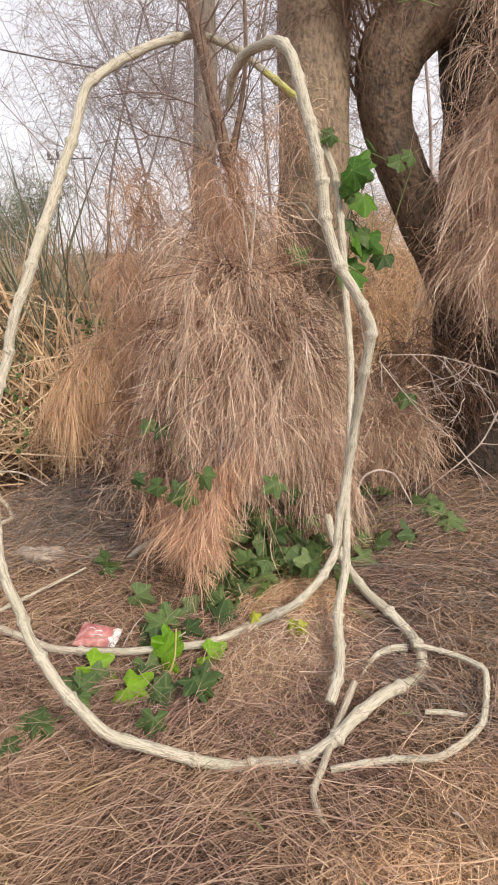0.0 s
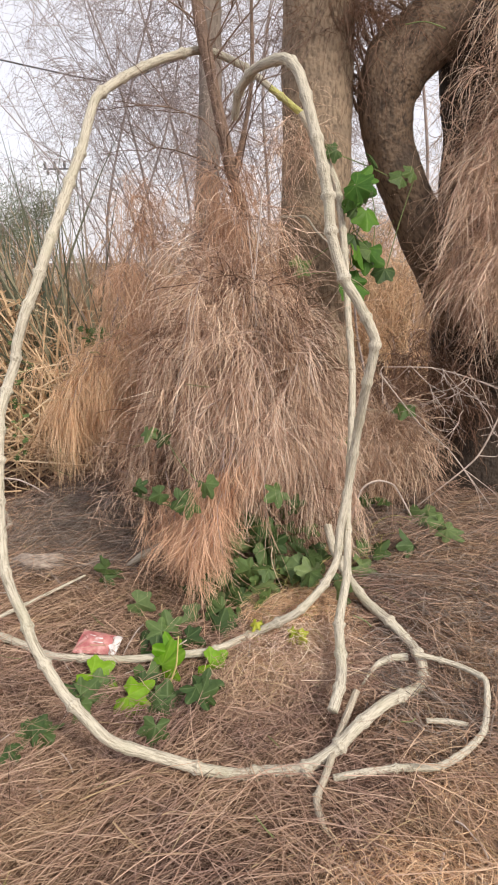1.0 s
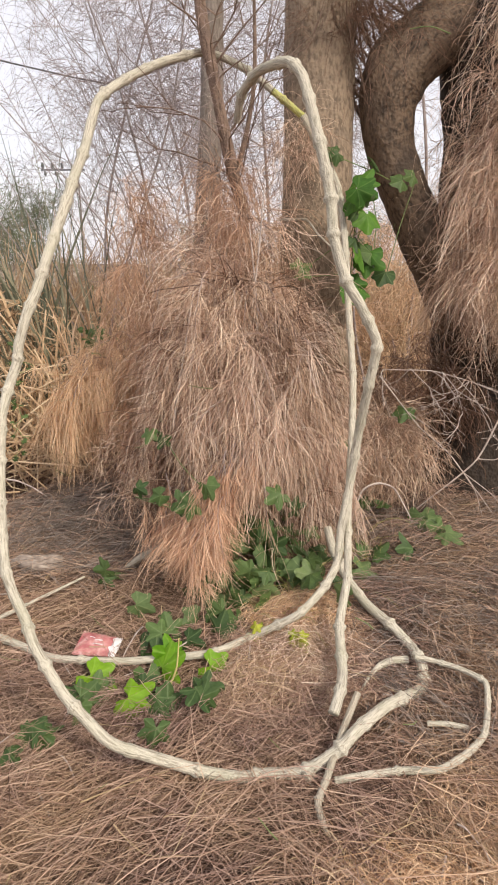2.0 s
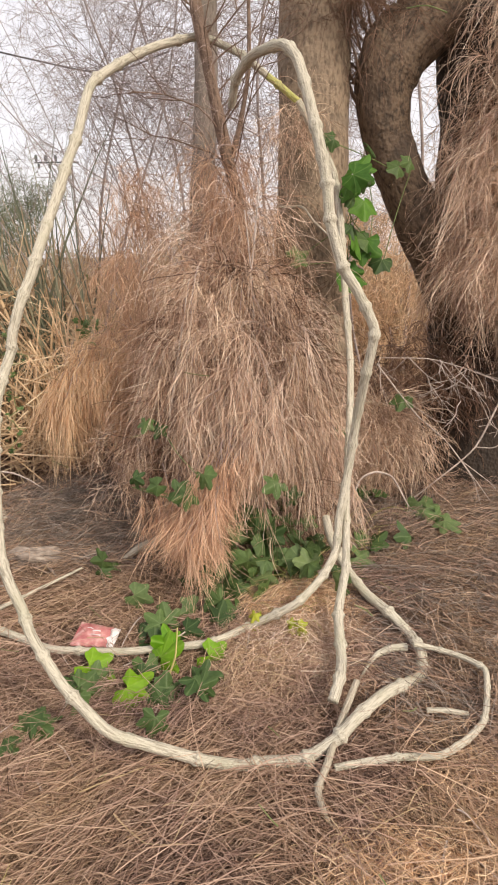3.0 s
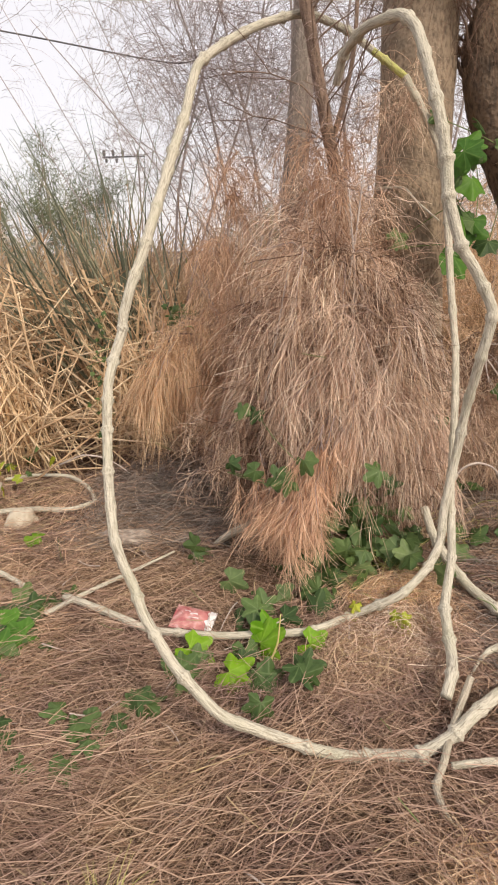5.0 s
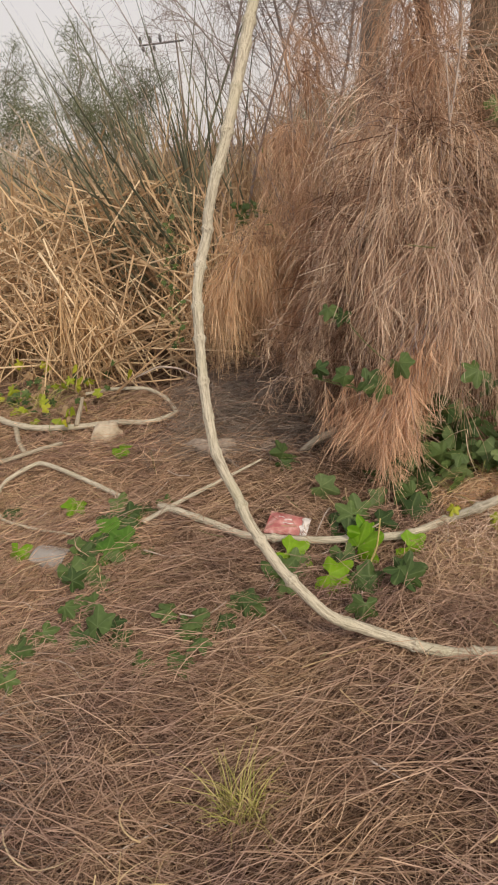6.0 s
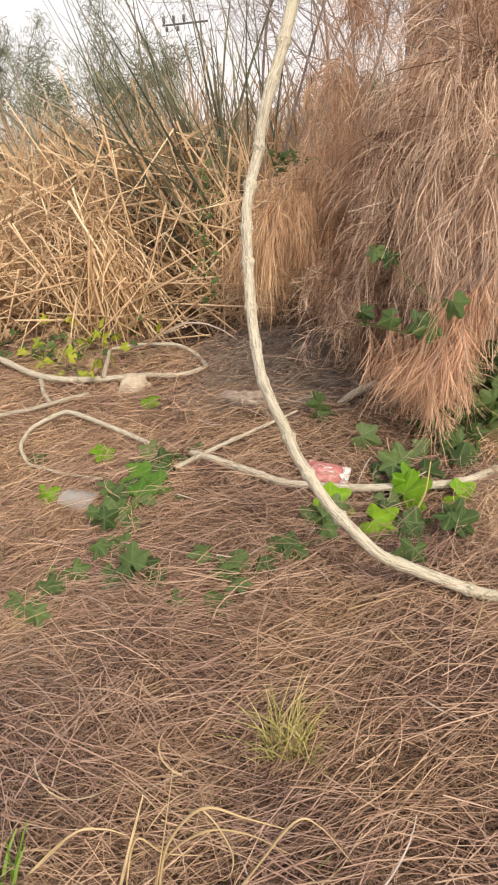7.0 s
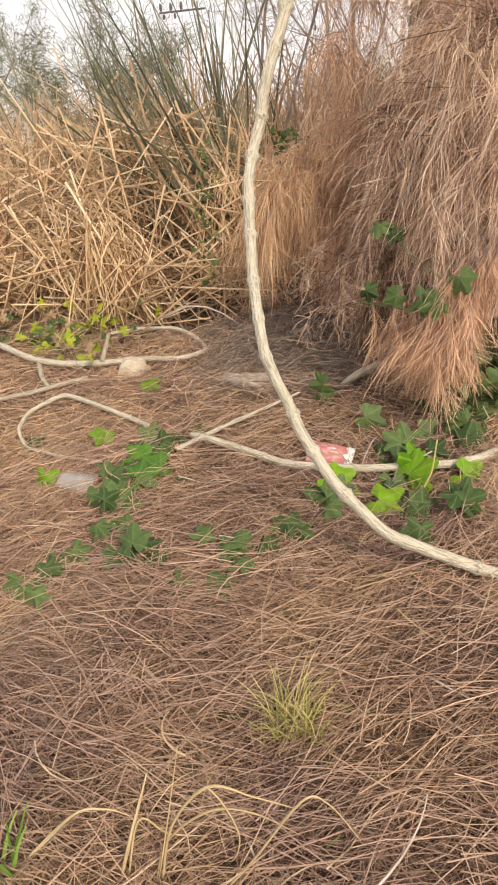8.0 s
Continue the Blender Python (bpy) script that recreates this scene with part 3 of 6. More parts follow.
def build_litter():
    fields = [
        (27000, (-1.9, 1.5), (0.3, 1.3), (0.08, 0.34), 0.015),
        (44000, (-2.3, 1.7), (1.1, 2.4), (0.08, 0.34), 0.015),
        (26000, (-2.8, 2.0), (2.2, 3.8), (0.10, 0.34), 0.016),
        (7000, (-4.5, 3.0), (3.6, 6.0), (0.15, 0.4), 0.02),
        (9000, (-5.5, -1.8), (-3.0, 3.6), (0.15, 0.4), 0.02),
        (9000, (1.4, 5.0), (-3.0, 5.0), (0.15, 0.4), 0.02),
        (8000, (-2.0, 1.6), (-3.5, 0.4), (0.12, 0.35), 0.018),
    ]
    paths = np.concatenate([lay(*f, spread=0.6 if f[2][1] <= 1.3 else 0.8, k=4) for f in fields])
    ob = part("fallen_needles", ribbons("fallen_needles", paths, rng.uniform(0.0009, 0.0024, len(paths)) * np.where(paths[:, 0, 1] < 0.25, 1.6, 1.0), 0.5), M_LITTER)
    tagged(ob, "thick mat of dry brown fallen needles on the ground", "needle litter", kind="stuff")
    # paler needles lie on top in loose sweeps of a few together
    def sweeps(m, each, xr, yr, length, lift):
        lead = lay(m, xr, yr, length, lift, bend=0.2, spread=0.75, k=6)
        shift = rng.normal(size=(m * each, 1, 3)) * [0.018, 0.018, 0.0]
        skew = rng.normal(size=(m * each, 1, 3)) * [0.03, 0.03, 0.006] * np.linspace(-1, 1, 6)[None, :, None]
        out = np.repeat(lead, each, axis=0) + shift + skew
        out[:, :, 2] = np.maximum(out[:, :, 2] + np.abs(rng.normal(size=(m * each, 1))) * 0.006, ground_z(out[:, :, 0], out[:, :, 1]) + 0.01)
        return out
    paths = np.concatenate([sweeps(1100, 4, (-1.9, 1.5), (0.3, 1.3), (0.14, 0.42), 0.02), sweeps(2200, 4, (-2.3, 1.7), (1.2, 2.4), (0.08, 0.28), 0.02), sweeps(1700, 4, (-2.8, 2.0), (2.3, 3.6), (0.1, 0.3), 0.022)])
    ob = part("fallen_needles", ribbons("fallen_needles", paths, rng.uniform(0.0012, 0.0026, len(paths)), 0.5), M_LITTER_TOP)
    tagged(ob, "sweeps of pale pinkish-tan needles lying on the litter", "needle litter", kind="stuff")
    # single stiff needles crossing every way over them
    paths = np.concatenate([lay(6500, (-2.0, 1.4), (0.3, 1.35), (0.16, 0.5), 0.024, 0.09, spread=0.55, k=5), lay(2600, (-1.9, 1.5), (0.3, 1.3), (0.07, 0.24), 0.022, 0.12, spread=1.0, k=5), lay(11000, (-2.3, 1.7), (1.2, 2.4), (0.07, 0.26), 0.022, 0.12, spread=1.0, k=5), lay(5000, (-2.6, 1.7), (2.3, 3.4), (0.08, 0.28), 0.026, 0.12, spread=0.9, k=5)])
    ob = part("fallen_needles", ribbons("fallen_needles", paths, rng.uniform(0.0012, 0.0027, len(paths)), 0.6), M_LITTER_TOP)
    tagged(ob, "stiff pale pinkish needles lying crosswise on the litter", "needle litter", kind="stuff")
    # small dead twigs, knobbly and pale
    paths = lay(70, (-1.7, 1.3), (0.45, 2.3), (0.07, 0.24), 0.02, bend=0.12, spread=1.5, k=8)
    paths[:, :, 2] += 0.012
    ob = part("dead_twigs", tubes("dead_twigs", [tube(p, [0.0026, 0.002, 0.001], 5, 0.1, 0.3, 0.03, i, False) for i, p in enumerate(paths)]), M_PALETWIG)
    tagged(ob, "small pale dead twigs scattered on the litter", "twigs", kind="stuff")
    # paler, thicker straws lying on top
    paths = lay(1100, (-2.2, 1.6), (0.4, 3.2), (0.08, 0.3), 0.018, bend=0.2, spread=1.1, k=9)
    ob = part("loose_straws", ribbons("loose_straws", paths, rng.uniform(0.0016, 0.0038, len(paths)), 0.5), M_STRAW)
    tagged(ob, "pale loose straws scattered over the needle litter", "straw", kind="stuff")
    paths = np.concatenate([lay(800, (-1.7, -0.78), (1.1, 2.0), (0.15, 0.4), 0.035, 0.15, 0, 0.5, 6), lay(160, (-0.75, 0.2), (1.35, 1.65), (0.15, 0.35), 0.03, 0.15, 0, 0.7, 6)])
    ob = part("loose_straws", ribbons("loose_straws", paths, rng.uniform(0.0012, 0.0026, len(paths)), 0.5), M_LITTER_TOP)
    tagged(ob, "long brown needles fallen over low ivy leaves", "straw", kind="stuff")
    paths = lay(6800, (-1.25, -0.42), (2.28, 3.15), (0.08, 0.28), 0.022, bend=0.2, spread=0.9)
    ob = part("grey_litter", ribbons("grey_litter", paths, rng.uniform(0.0014, 0.003, len(paths)), 0.5), M_ASH)
    tagged(ob, "weathered grey needles in a shaded hollow by the reeds", "needle litter", kind="stuff")
    paths = np.concatenate([lay(6500, (0.32, 1.5), (1.35, 2.7), (0.08, 0.28), 0.022, 0.15, spread=0.9), lay(1500, (-2.2, -1.1), (0.4, 1.3), (0.08, 0.26), 0.02, 0.15, spread=0.9)])
    ob = part("grey_litter", ribbons("grey_litter", paths, rng.uniform(0.0013, 0.0028, len(paths)), 0.5), M_ASH)
    tagged(ob, "weathered grey-brown needles on open litter", "needle litter", kind="stuff")
    # brighter orange and golden strands paint the warm sun patch on this ground
    paths = lay(4400, (-2.7, -1.1), (1.35, 2.9), (0.08, 0.26), 0.024, bend=0.15, spread=1.0)
    ob = part("fallen_needles", ribbons("fallen_needles", paths, rng.uniform(0.0014, 0.003, len(paths)), 0.5), M_RUST)
    tagged(ob, "orange-tan needles coloured as a sunlit patch before the reeds", "needle litter", kind="stuff")
    paths = lay(1900, (-2.7, -1.35), (1.5, 3.1), (0.08, 0.3), 0.022, bend=0.2, spread=0.9)
    ob = part("loose_straws", ribbons("loose_straws", paths, rng.uniform(0.0014, 0.0028, len(paths)), 0.5), M_STRAW)
    tagged(ob, "pale golden straws coloured as sunlit, round sticks by the reeds", "straw", kind="stuff")
    for x0, y0, rx, ry, n, up, long, mat, lab in (
            (0.14, 1.90, 0.20, 0.13, 1400, 0.05, 0.22, M_GOLD, "low heap of golden dry straw on the litter"),
            (0.10, 1.66, 0.28, 0.20, 1700, 0.055, 0.26, M_LITTER_TOP, "loose mound of pale pinkish-gold straw by the vine"),
            (0.14, 1.72, 0.22, 0.16, 800, 0.07, 0.24, M_NEEDLE_PALE, "bleached pinkish needles over a loose mound by the vine"),
            (0.10, 1.66, 0.24, 0.17, 260, 0.06, 0.2, M_STRAW, "pale straws on a loose mound by the vine"),
            (0.33, 0.98, 0.20, 0.10, 1200, 0.04, 0.2, M_GOLD, "heap of bleached golden grass straw in the litter"),
            (0.62, 1.18, 0.22, 0.10, 500, 0.025, 0.2, M_GOLD, "loose golden straw lying on the litter")):
        paths = lay(n, (x0 - rx, x0 + rx), (y0 - ry, y0 + ry), (0.06, long), 0.015, bend=0.3, spread=1.4)
        d = ((paths[:, :, 0] - x0) / rx) ** 2 + ((paths[:, :, 1] - y0) / ry) ** 2
        paths[:, :, 2] += up * np.exp(-d) * rng.uniform(0.2, 1.2, (n, 1))
        ob = part("straw_heap", ribbons("straw_heap", paths, rng.uniform(0.001, 0.0024, n), 0.5), mat)
        tagged(ob, lab, "straw heap", kind="stuff")


# ---- hanging curtains of dry needles ----
def curtain(centres, out, count, length, spread=0.03, fan=0.45, pull=0.9, wild=0.16, k=6):
    """Tufts: from every centre some needles leave along out and hang down."""
    n = len(centres)
    c = np.repeat(centres, count, axis=0) + rng.normal(size=(n * count, 3)) * spread
    d = unit(np.repeat(out, count, axis=0) + rng.normal(size=(n * count, 3)) * fan)
    L = np.repeat(rng.uniform(*length, n), count) * rng.uniform(0.45, 1.1, n * count)
    return droop(c, d, L, k, pull, wild)


def sprays(roots, out, count, twig=(0.15, 0.42), needle=(0.06, 0.19), arch=0.5, fan=0.68, pull=0.36, wild=0.2, sag=0.3, twist=0.14):
    """Arching twigs that leave the roots along out, with needles drooping from all their length. Returns needle and twig paths."""
    n, k = len(roots), 8
    twigs = droop(roots, out, rng.uniform(*twig, n), k, arch, 0.24)
    u = rng.uniform(0.05, 1.0, (n, count)) ** 0.8 * (k - 1) * 0.999
    i = u.astype(int)
    f = (u - i)[..., None]
    row = np.arange(n)[:, None]
    base = twigs[row, i] * (1 - f) + twigs[row, i + 1] * f
    way = unit(twigs[row, i + 1] - twigs[row, i])
    m = n * count
    lean = np.repeat(rng.normal(size=(n, 3)) * 0.15, count, axis=0)
    d = unit(way.reshape(m, 3) * 0.8 + rng.normal(size=(m, 3)) * fan + lean + [0, 0, -sag])
    curl = np.repeat(rng.normal(size=(n, 3)) * twist * 0.6, count, axis=0) + rng.normal(size=(m, 3)) * twist
    needles = droop(base.reshape(m, 3), d, rng.uniform(*needle, m) * np.repeat(rng.uniform(0.7, 1.25, n), count), 7, pull, wild, curl)
    return needles, twigs


def hang(name, label, roots, out, count, mat, width=(0.0014, 0.0030), floor=True, **more):
    """One curtain: its needles and the twigs that carry them."""
    needles, twigs = sprays(roots, out, count, **more)
    for p in (needles, twigs):
        if floor:
            p[:, :, 2] = np.maximum(p[:, :, 2], ground_z(p[:, :, 0], p[:, :, 1]) + 0.008)
    ob = part(name, ribbons(name, needles, rng.uniform(*width, len(needles)), 0.5), mat)
    tagged(ob, label, "dry foliage", kind="stuff")
    part("twig_tangle", ribbons("twig_tangle", twigs, rng.uniform(0.0025, 0.005, len(twigs)), 0.4), M_TWIG, ob)["kind"] = "stuff"
    return ob


def fronts(n, z, left, right, depth, back, zr):
    """Roots over a bulging drape: at the heights z it spans left to right and bulges to depth; back is its axis."""
    m = max(1, n // 3)
    which = rng.integers(0, m, n)
    h = np.clip(rng.uniform(*zr, m)[which] + rng.normal(0, 0.05, n), *zr)
    lo, hi, yf = np.interp(h, z, left), np.interp(h, z, right), np.interp(h, z, depth)
    a = rng.uniform(-1.2, 1.2, m)[which] + rng.normal(0, 0.12, n)
    s = np.clip(rng.uniform(0.5, 1.05, m)[which] + rng.normal(0, 0.06, n), 0.3, 1.1)
    tilt = (rng.normal(size=(m, 3)) * [0.6, 0.5, 0.5])[which]
    x = (lo + hi) / 2 + np.sin(a) * (hi - lo) / 2 * s
    y = back - np.cos(a) * (back - yf) * s
    o = np.stack([np.sin(a) + rng.normal(0, 0.3, n), -np.cos(a) + rng.normal(0, 0.25, n), rng.normal(0.45, 0.25, n)], axis=1) + tilt
    return np.stack([x, y, h], axis=1), o


def boughs(n, z, left, right, depth, back, zr, subs, lift=0.5, reach=(0.7, 1.25), sag=0.3):
    """Arching boughs that leave the axis of a drape; gives roots and directions of the sprays along them, and the boughs' own paths."""
    h = rng.uniform(*zr, n)
    lo, hi, yf = np.interp(h, z, left), np.interp(h, z, right), np.interp(h, z, depth)
    a = rng.uniform(-1.5, 1.5, n)
    ext = np.stack([np.sin(a) * (hi - lo) / 2, -np.cos(a) * (back - yf)], axis=1)
    start = np.stack([(lo + hi) / 2 + ext[:, 0] * 0.25, back + ext[:, 1] * 0.25, h], axis=1)
    far = np.linalg.norm(ext, axis=1)
    way = np.stack([ext[:, 0] / far, ext[:, 1] / far, np.full(n, lift)], axis=1) + rng.normal(size=(n, 3)) * 0.28
    k = 10
    paths = droop(start, way, far * rng.uniform(*reach, n), k, sag, 0.12)
    u = rng.uniform(0.2, 1.0, (n, subs)) * (k - 1) * 0.999
    i = u.astype(int)
    f = (u - i)[..., None]
    row = np.arange(n)[:, None]
    r = paths[row, i] * (1 - f) + paths[row, i + 1] * f
    o = unit(paths[row, i + 1] - paths[row, i]) * 0.3 + rng.normal(size=(n, subs, 3)) * [0.6, 0.6, 0.4]
    return r.reshape(-1, 3), o.reshape(-1, 3), paths


def build_curtains():
    z = [0.35, 0.6, 0.9, 1.2, 1.45, 1.75, 2.0]
    lf, rt = np.array([-0.27, -0.29, -0.28, -0.21, -0.15, -0.13, -0.12]), np.array([0.26, 0.28, 0.25, 0.12, 0.04, 0.0, -0.04])
    yf = np.array([2.28, 2.34, 2.44, 2.54, 2.62, 2.68, 2.70])
    # inner growth coloured dark as shade, tangled plumes of boughs, a thin top, then long ropes of strands
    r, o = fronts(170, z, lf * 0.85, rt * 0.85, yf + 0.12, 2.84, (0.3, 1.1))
    hang("inner_needles", "dead needles deep inside the curtain, coloured dark as shade", r, o, 60, M_NEEDLE_OLD_SHADE, width=(0.0018, 0.0038), needle=(0.12, 0.3))
    # tufts at many heights: each a short arching bough tip from which strands fall
    for count, zr, each, mat, lab, long in (
            (46, (0.5, 0.95), 60, M_NEEDLE, "weeping tufts of pinkish-brown dry needles low in the curtain", (0.14, 0.40)),
            (40, (0.75, 1.25), 52, M_NEEDLE, "weeping tufts of pinkish-brown dry needles round a thin stem", (0.12, 0.34)),
            (22, (0.6, 1.2), 46, M_NEEDLE_PALE, "weeping tufts of pale bleached needles in the curtain", (0.12, 0.36)),
            (20, (0.7, 1.35), 46, M_RUST, "weeping tufts of orange-brown needles in the curtain", (0.12, 0.34)),
            (26, (1.2, 1.8), 30, M_PLUME, "thin wisps of dry needles at the top of the curtain", (0.08, 0.26))):
        h = rng.uniform(*zr, count)
        u = rng.uniform(-1, 1, count)
        lo, hi = np.interp(h, z, lf) - 0.06, np.interp(h, z, rt) + 0.02
        r = np.stack([(lo + hi) / 2 + u * (hi - lo) / 2, 2.84 - np.sqrt(1 - 0.8 * u * u) * (2.86 - np.interp(h, z, yf)) * rng.uniform(0.65, 1.05, count), h], axis=1)
        o = np.stack([u * 0.12 + rng.normal(0, 0.6, count), rng.normal(-0.35, 0.35, count), rng.uniform(-0.3, 0.8, count)], axis=1)
        hang("needle_curtain", lab, r, o, each, mat, width=(0.0011, 0.0023), twig=(0.09, 0.26), needle=long, fan=0.42, wild=0.08, pull=1.0, arch=0.9, sag=0.2, twist=0.15)
    # a duller, lower tuft of boughs behind
    r, o, b = boughs(14, [0.3, 0.8, 1.2], [-0.60, -0.58, -0.52], [-0.30, -0.32, -0.36], [2.92, 2.94, 3.0], 3.12, (0.4, 0.85), 8, 0.8, (0.7, 1.2))
    hang("needle_curtain", "brown tuft of dry needles behind the main curtain", r, o, 42, M_RUST, width=(0.0015, 0.003), needle=(0.06, 0.2), twig=(0.12, 0.36), fan=0.55, wild=0.12, pull=0.7, arch=1.0, sag=0.4, twist=0.16)
    # ropes: strands that gather into hanging tails
    n = 58
    h = rng.uniform(0.62, 1.25, n)
    a = rng.uniform(-1.2, 1.2, n)
    r = np.stack([(np.interp(h, z, lf) + np.interp(h, z, rt)) / 2 + np.sin(a) * (np.interp(h, z, rt) - np.interp(h, z, lf)) * 0.55, 2.82 - np.cos(a) * (2.86 - np.interp(h, z, yf)), h], axis=1)
    r = np.repeat(r, 3, axis=0) + rng.normal(size=(n * 3, 3)) * 0.025
    o = np.repeat(np.stack([np.sin(a) * 0.1, -np.cos(a) * 0.2, np.zeros(n)], axis=1) + rng.normal(size=(n, 3)) * 0.45, 3, axis=0)
    hang("needle_curtain", "long pale strands of dry needles trailing down the curtain", r, o, 38, M_NEEDLE, width=(0.0012, 0.0024), twig=(0.25, 0.6), needle=(0.09, 0.28), fan=0.5, wild=0.06, arch=1.4, pull=0.8, twist=0.12, sag=0.6)
    # pale veil that paints the lit highlight over the middle of the curtain
    n = 26
    r = np.stack([rng.uniform(-0.14, 0.24, n), rng.normal(2.30, 0.05, n), rng.uniform(0.68, 1.05, n)], axis=1)
    o = np.stack([rng.normal(0.0, 0.5, n), rng.normal(-0.25, 0.25, n), rng.normal(0.1, 0.3, n)], axis=1)
    hang("needle_curtain", "pale pinkish veil of dry needles coloured as highlight on the curtain", r, o, 36, M_NEEDLE_PALE, width=(0.0012, 0.0024), twig=(0.12, 0.34), needle=(0.16, 0.42), fan=0.4, wild=0.06, arch=1.0, pull=1.0, twist=0.11, sag=0.2)
    # pink strands that reach the ground by the vine's foot
    n = 46
    r = np.stack([rng.uniform(0.20, 0.36, n), rng.normal(2.44, 0.05, n), rng.uniform(0.36, 0.75, n)], axis=1)
    o = np.stack([rng.normal(0.05, 0.25, n), rng.normal(-0.15, 0.2, n), rng.normal(-0.4, 0.3, n)], axis=1)
    hang("needle_curtain", "pinkish strands of dry needles hanging to the ground", r, o, 34, M_NEEDLE_PALE, width=(0.0014, 0.0028), twig=(0.15, 0.35), needle=(0.08, 0.22), fan=0.35, wild=0.09, arch=1.0, pull=0.7, twist=0.12, sag=0.7)
    # frizzy fringe along the foot of the left side
    n = 40
    r = np.stack([rng.uniform(-0.62, -0.28, n), rng.normal(2.62, 0.12, n), rng.uniform(0.34, 0.6, n)], axis=1)
    o = np.stack([rng.normal(-0.1, 0.5, n), rng.normal(-0.3, 0.3, n), rng.normal(0.1, 0.3, n)], axis=1)
    hang("needle_curtain", "frizzy pale fringe of dry needles at the curtain foot", r, o, 26, M_NEEDLE, width=(0.0014, 0.0028), twig=(0.12, 0.3), needle=(0.06, 0.18), fan=0.7, wild=0.14, arch=1.2, pull=0.6, twist=0.2, sag=0.4)

    # the upper curtain: strands that hang about the stem, thinning to its top
    zu, lu, ru = [1.0, 1.3, 1.6, 1.85], np.array([-0.26, -0.22, -0.17, -0.13]), np.array([0.06, 0.04, 0.0, -0.04])
    for mat, cnt, zr, lab in ((M_PLUME, 9, (1.1, 1.6), "reddish-brown strands of dry needles hanging about a thin stem"), (M_NEEDLE, 12, (1.05, 1.55), "pinkish tangled strands of dry needles hanging about a thin stem")):
        r, o, b = boughs(cnt, zu, lu, ru, [2.5, 2.56, 2.62, 2.66], 2.82, zr, 6, 0.5, (0.7, 1.2))
        ob = hang("needle_curtain", lab, r, o, 22, mat, width=(0.0012, 0.0025), twig=(0.12, 0.36), needle=(0.12, 0.34), fan=0.4, wild=0.06, arch=1.2, pull=1.1, sag=0.3, twist=0.12)
        part("bough", ribbons("bough", b, rng.uniform(0.003, 0.006, len(b)), 0.4), M_TWIG, ob)["kind"] = "stuff"
    # feathery brown plume standing left of it
    n = 52
    h = rng.uniform(0.85, 1.66, n)
    r = np.stack([-0.49 + rng.normal(0, 0.06, n) * np.interp(h, [0.8, 1.62], [1.3, 0.5]), rng.normal(2.92, 0.06, n), h], axis=1)
    o = np.stack([rng.normal(0, 0.4, n), rng.normal(-0.2, 0.3, n), rng.normal(0.5, 0.4, n)], axis=1)
    hang("needle_curtain", "feathery standing plume of brown dry needles", r, o, 40, M_PLUME, width=(0.0011, 0.0023), twig=(0.08, 0.2), needle=(0.08, 0.26), fan=0.4, wild=0.1, arch=0.9, pull=0.9, sag=0.3, twist=0.15)
    # loose tangle of curling strands over the front
    n = 110
    h = rng.uniform(0.5, 1.55, n)
    a = rng.uniform(-1.3, 1.3, n)
    lo, hi = np.interp(h, z, lf), np.interp(h, z, rt)
    r = np.stack([(lo + hi) / 2 + np.sin(a) * (hi - lo) * 0.56, 2.82 - np.cos(a) * (2.88 - np.interp(h, z, yf)), h], axis=1)
    o = rng.normal(size=(n, 3)) * [1.0, 0.4, 0.8] + [0, -0.2, 0]
    hang("needle_curtain", "loose tangle of curling pale strands over the curtain", r, o, 18, M_NEEDLE_PALE, width=(0.0011, 0.0022), twig=(0.1, 0.34), needle=(0.12, 0.38), fan=1.1, wild=0.10, arch=0.8, pull=0.6, twist=0.26, sag=0.0)

    # long single whips that arch out of the curtain and hang
    n = 300
    h = rng.uniform(0.55, 1.5, n)
    a = rng.uniform(-1.6, 1.6, n)
    lo, hi = np.interp(h, z, lf), np.interp(h, z, rt)
    c = np.stack([(lo + hi) / 2 + np.sin(a) * (hi - lo) * 0.4, 2.78 - np.cos(a) * (2.8 - np.interp(h, z, yf)) * 0.8, h], axis=1)
    o = np.stack([np.sin(a) * 0.5 + rng.normal(0, 0.6, n), -np.cos(a) * 0.4 + rng.normal(0, 0.25, n), rng.uniform(-0.6, 0.9, n)], axis=1)
    p = droop(c, o, rng.uniform(0.25, 0.65, n), 14, 0.32, 0.05, rng.normal(size=(n, 3)) * 0.06)
    ob = part("needle_curtain", ribbons("needle_curtain", p, rng.uniform(0.0016, 0.0032, n), 0.4), M_NEEDLE_PALE)
    tagged(ob, "long pale wiry strands arching out of the curtain", "dry foliage", kind="stuff")

    # rusty sheaf that falls forward to the ground
    n = 80
    u = rng.uniform(0, 1, n)
    r = np.stack([-0.07 - 0.13 * u + rng.normal(0, 0.035, n), 2.10 - 0.06 * u + rng.normal(0, 0.03, n), 0.68 - 0.26 * u + rng.normal(0, 0.04, n)], axis=1)
    o = np.tile([-0.26, -0.16, -0.8], (n, 1)) + rng.normal(size=(n, 3)) * 0.09
    hang("rusty_sheaf", "rust-coloured sheaf of dry needles drooping to the ground", r, o, 34, M_RUST, width=(0.0011, 0.0024), twig=(0.1, 0.28), needle=(0.08, 0.22), fan=0.24, arch=0.3, wild=0.09, sag=0.4, twist=0.13)
    n = 22
    r = np.stack([rng.normal(-0.30, 0.05, n), rng.normal(2.2, 0.03, n), rng.uniform(0.36, 0.56, n)], axis=1)
    o = np.tile([-0.05, -0.2, -0.6], (n, 1)) + rng.normal(size=(n, 3)) * 0.2
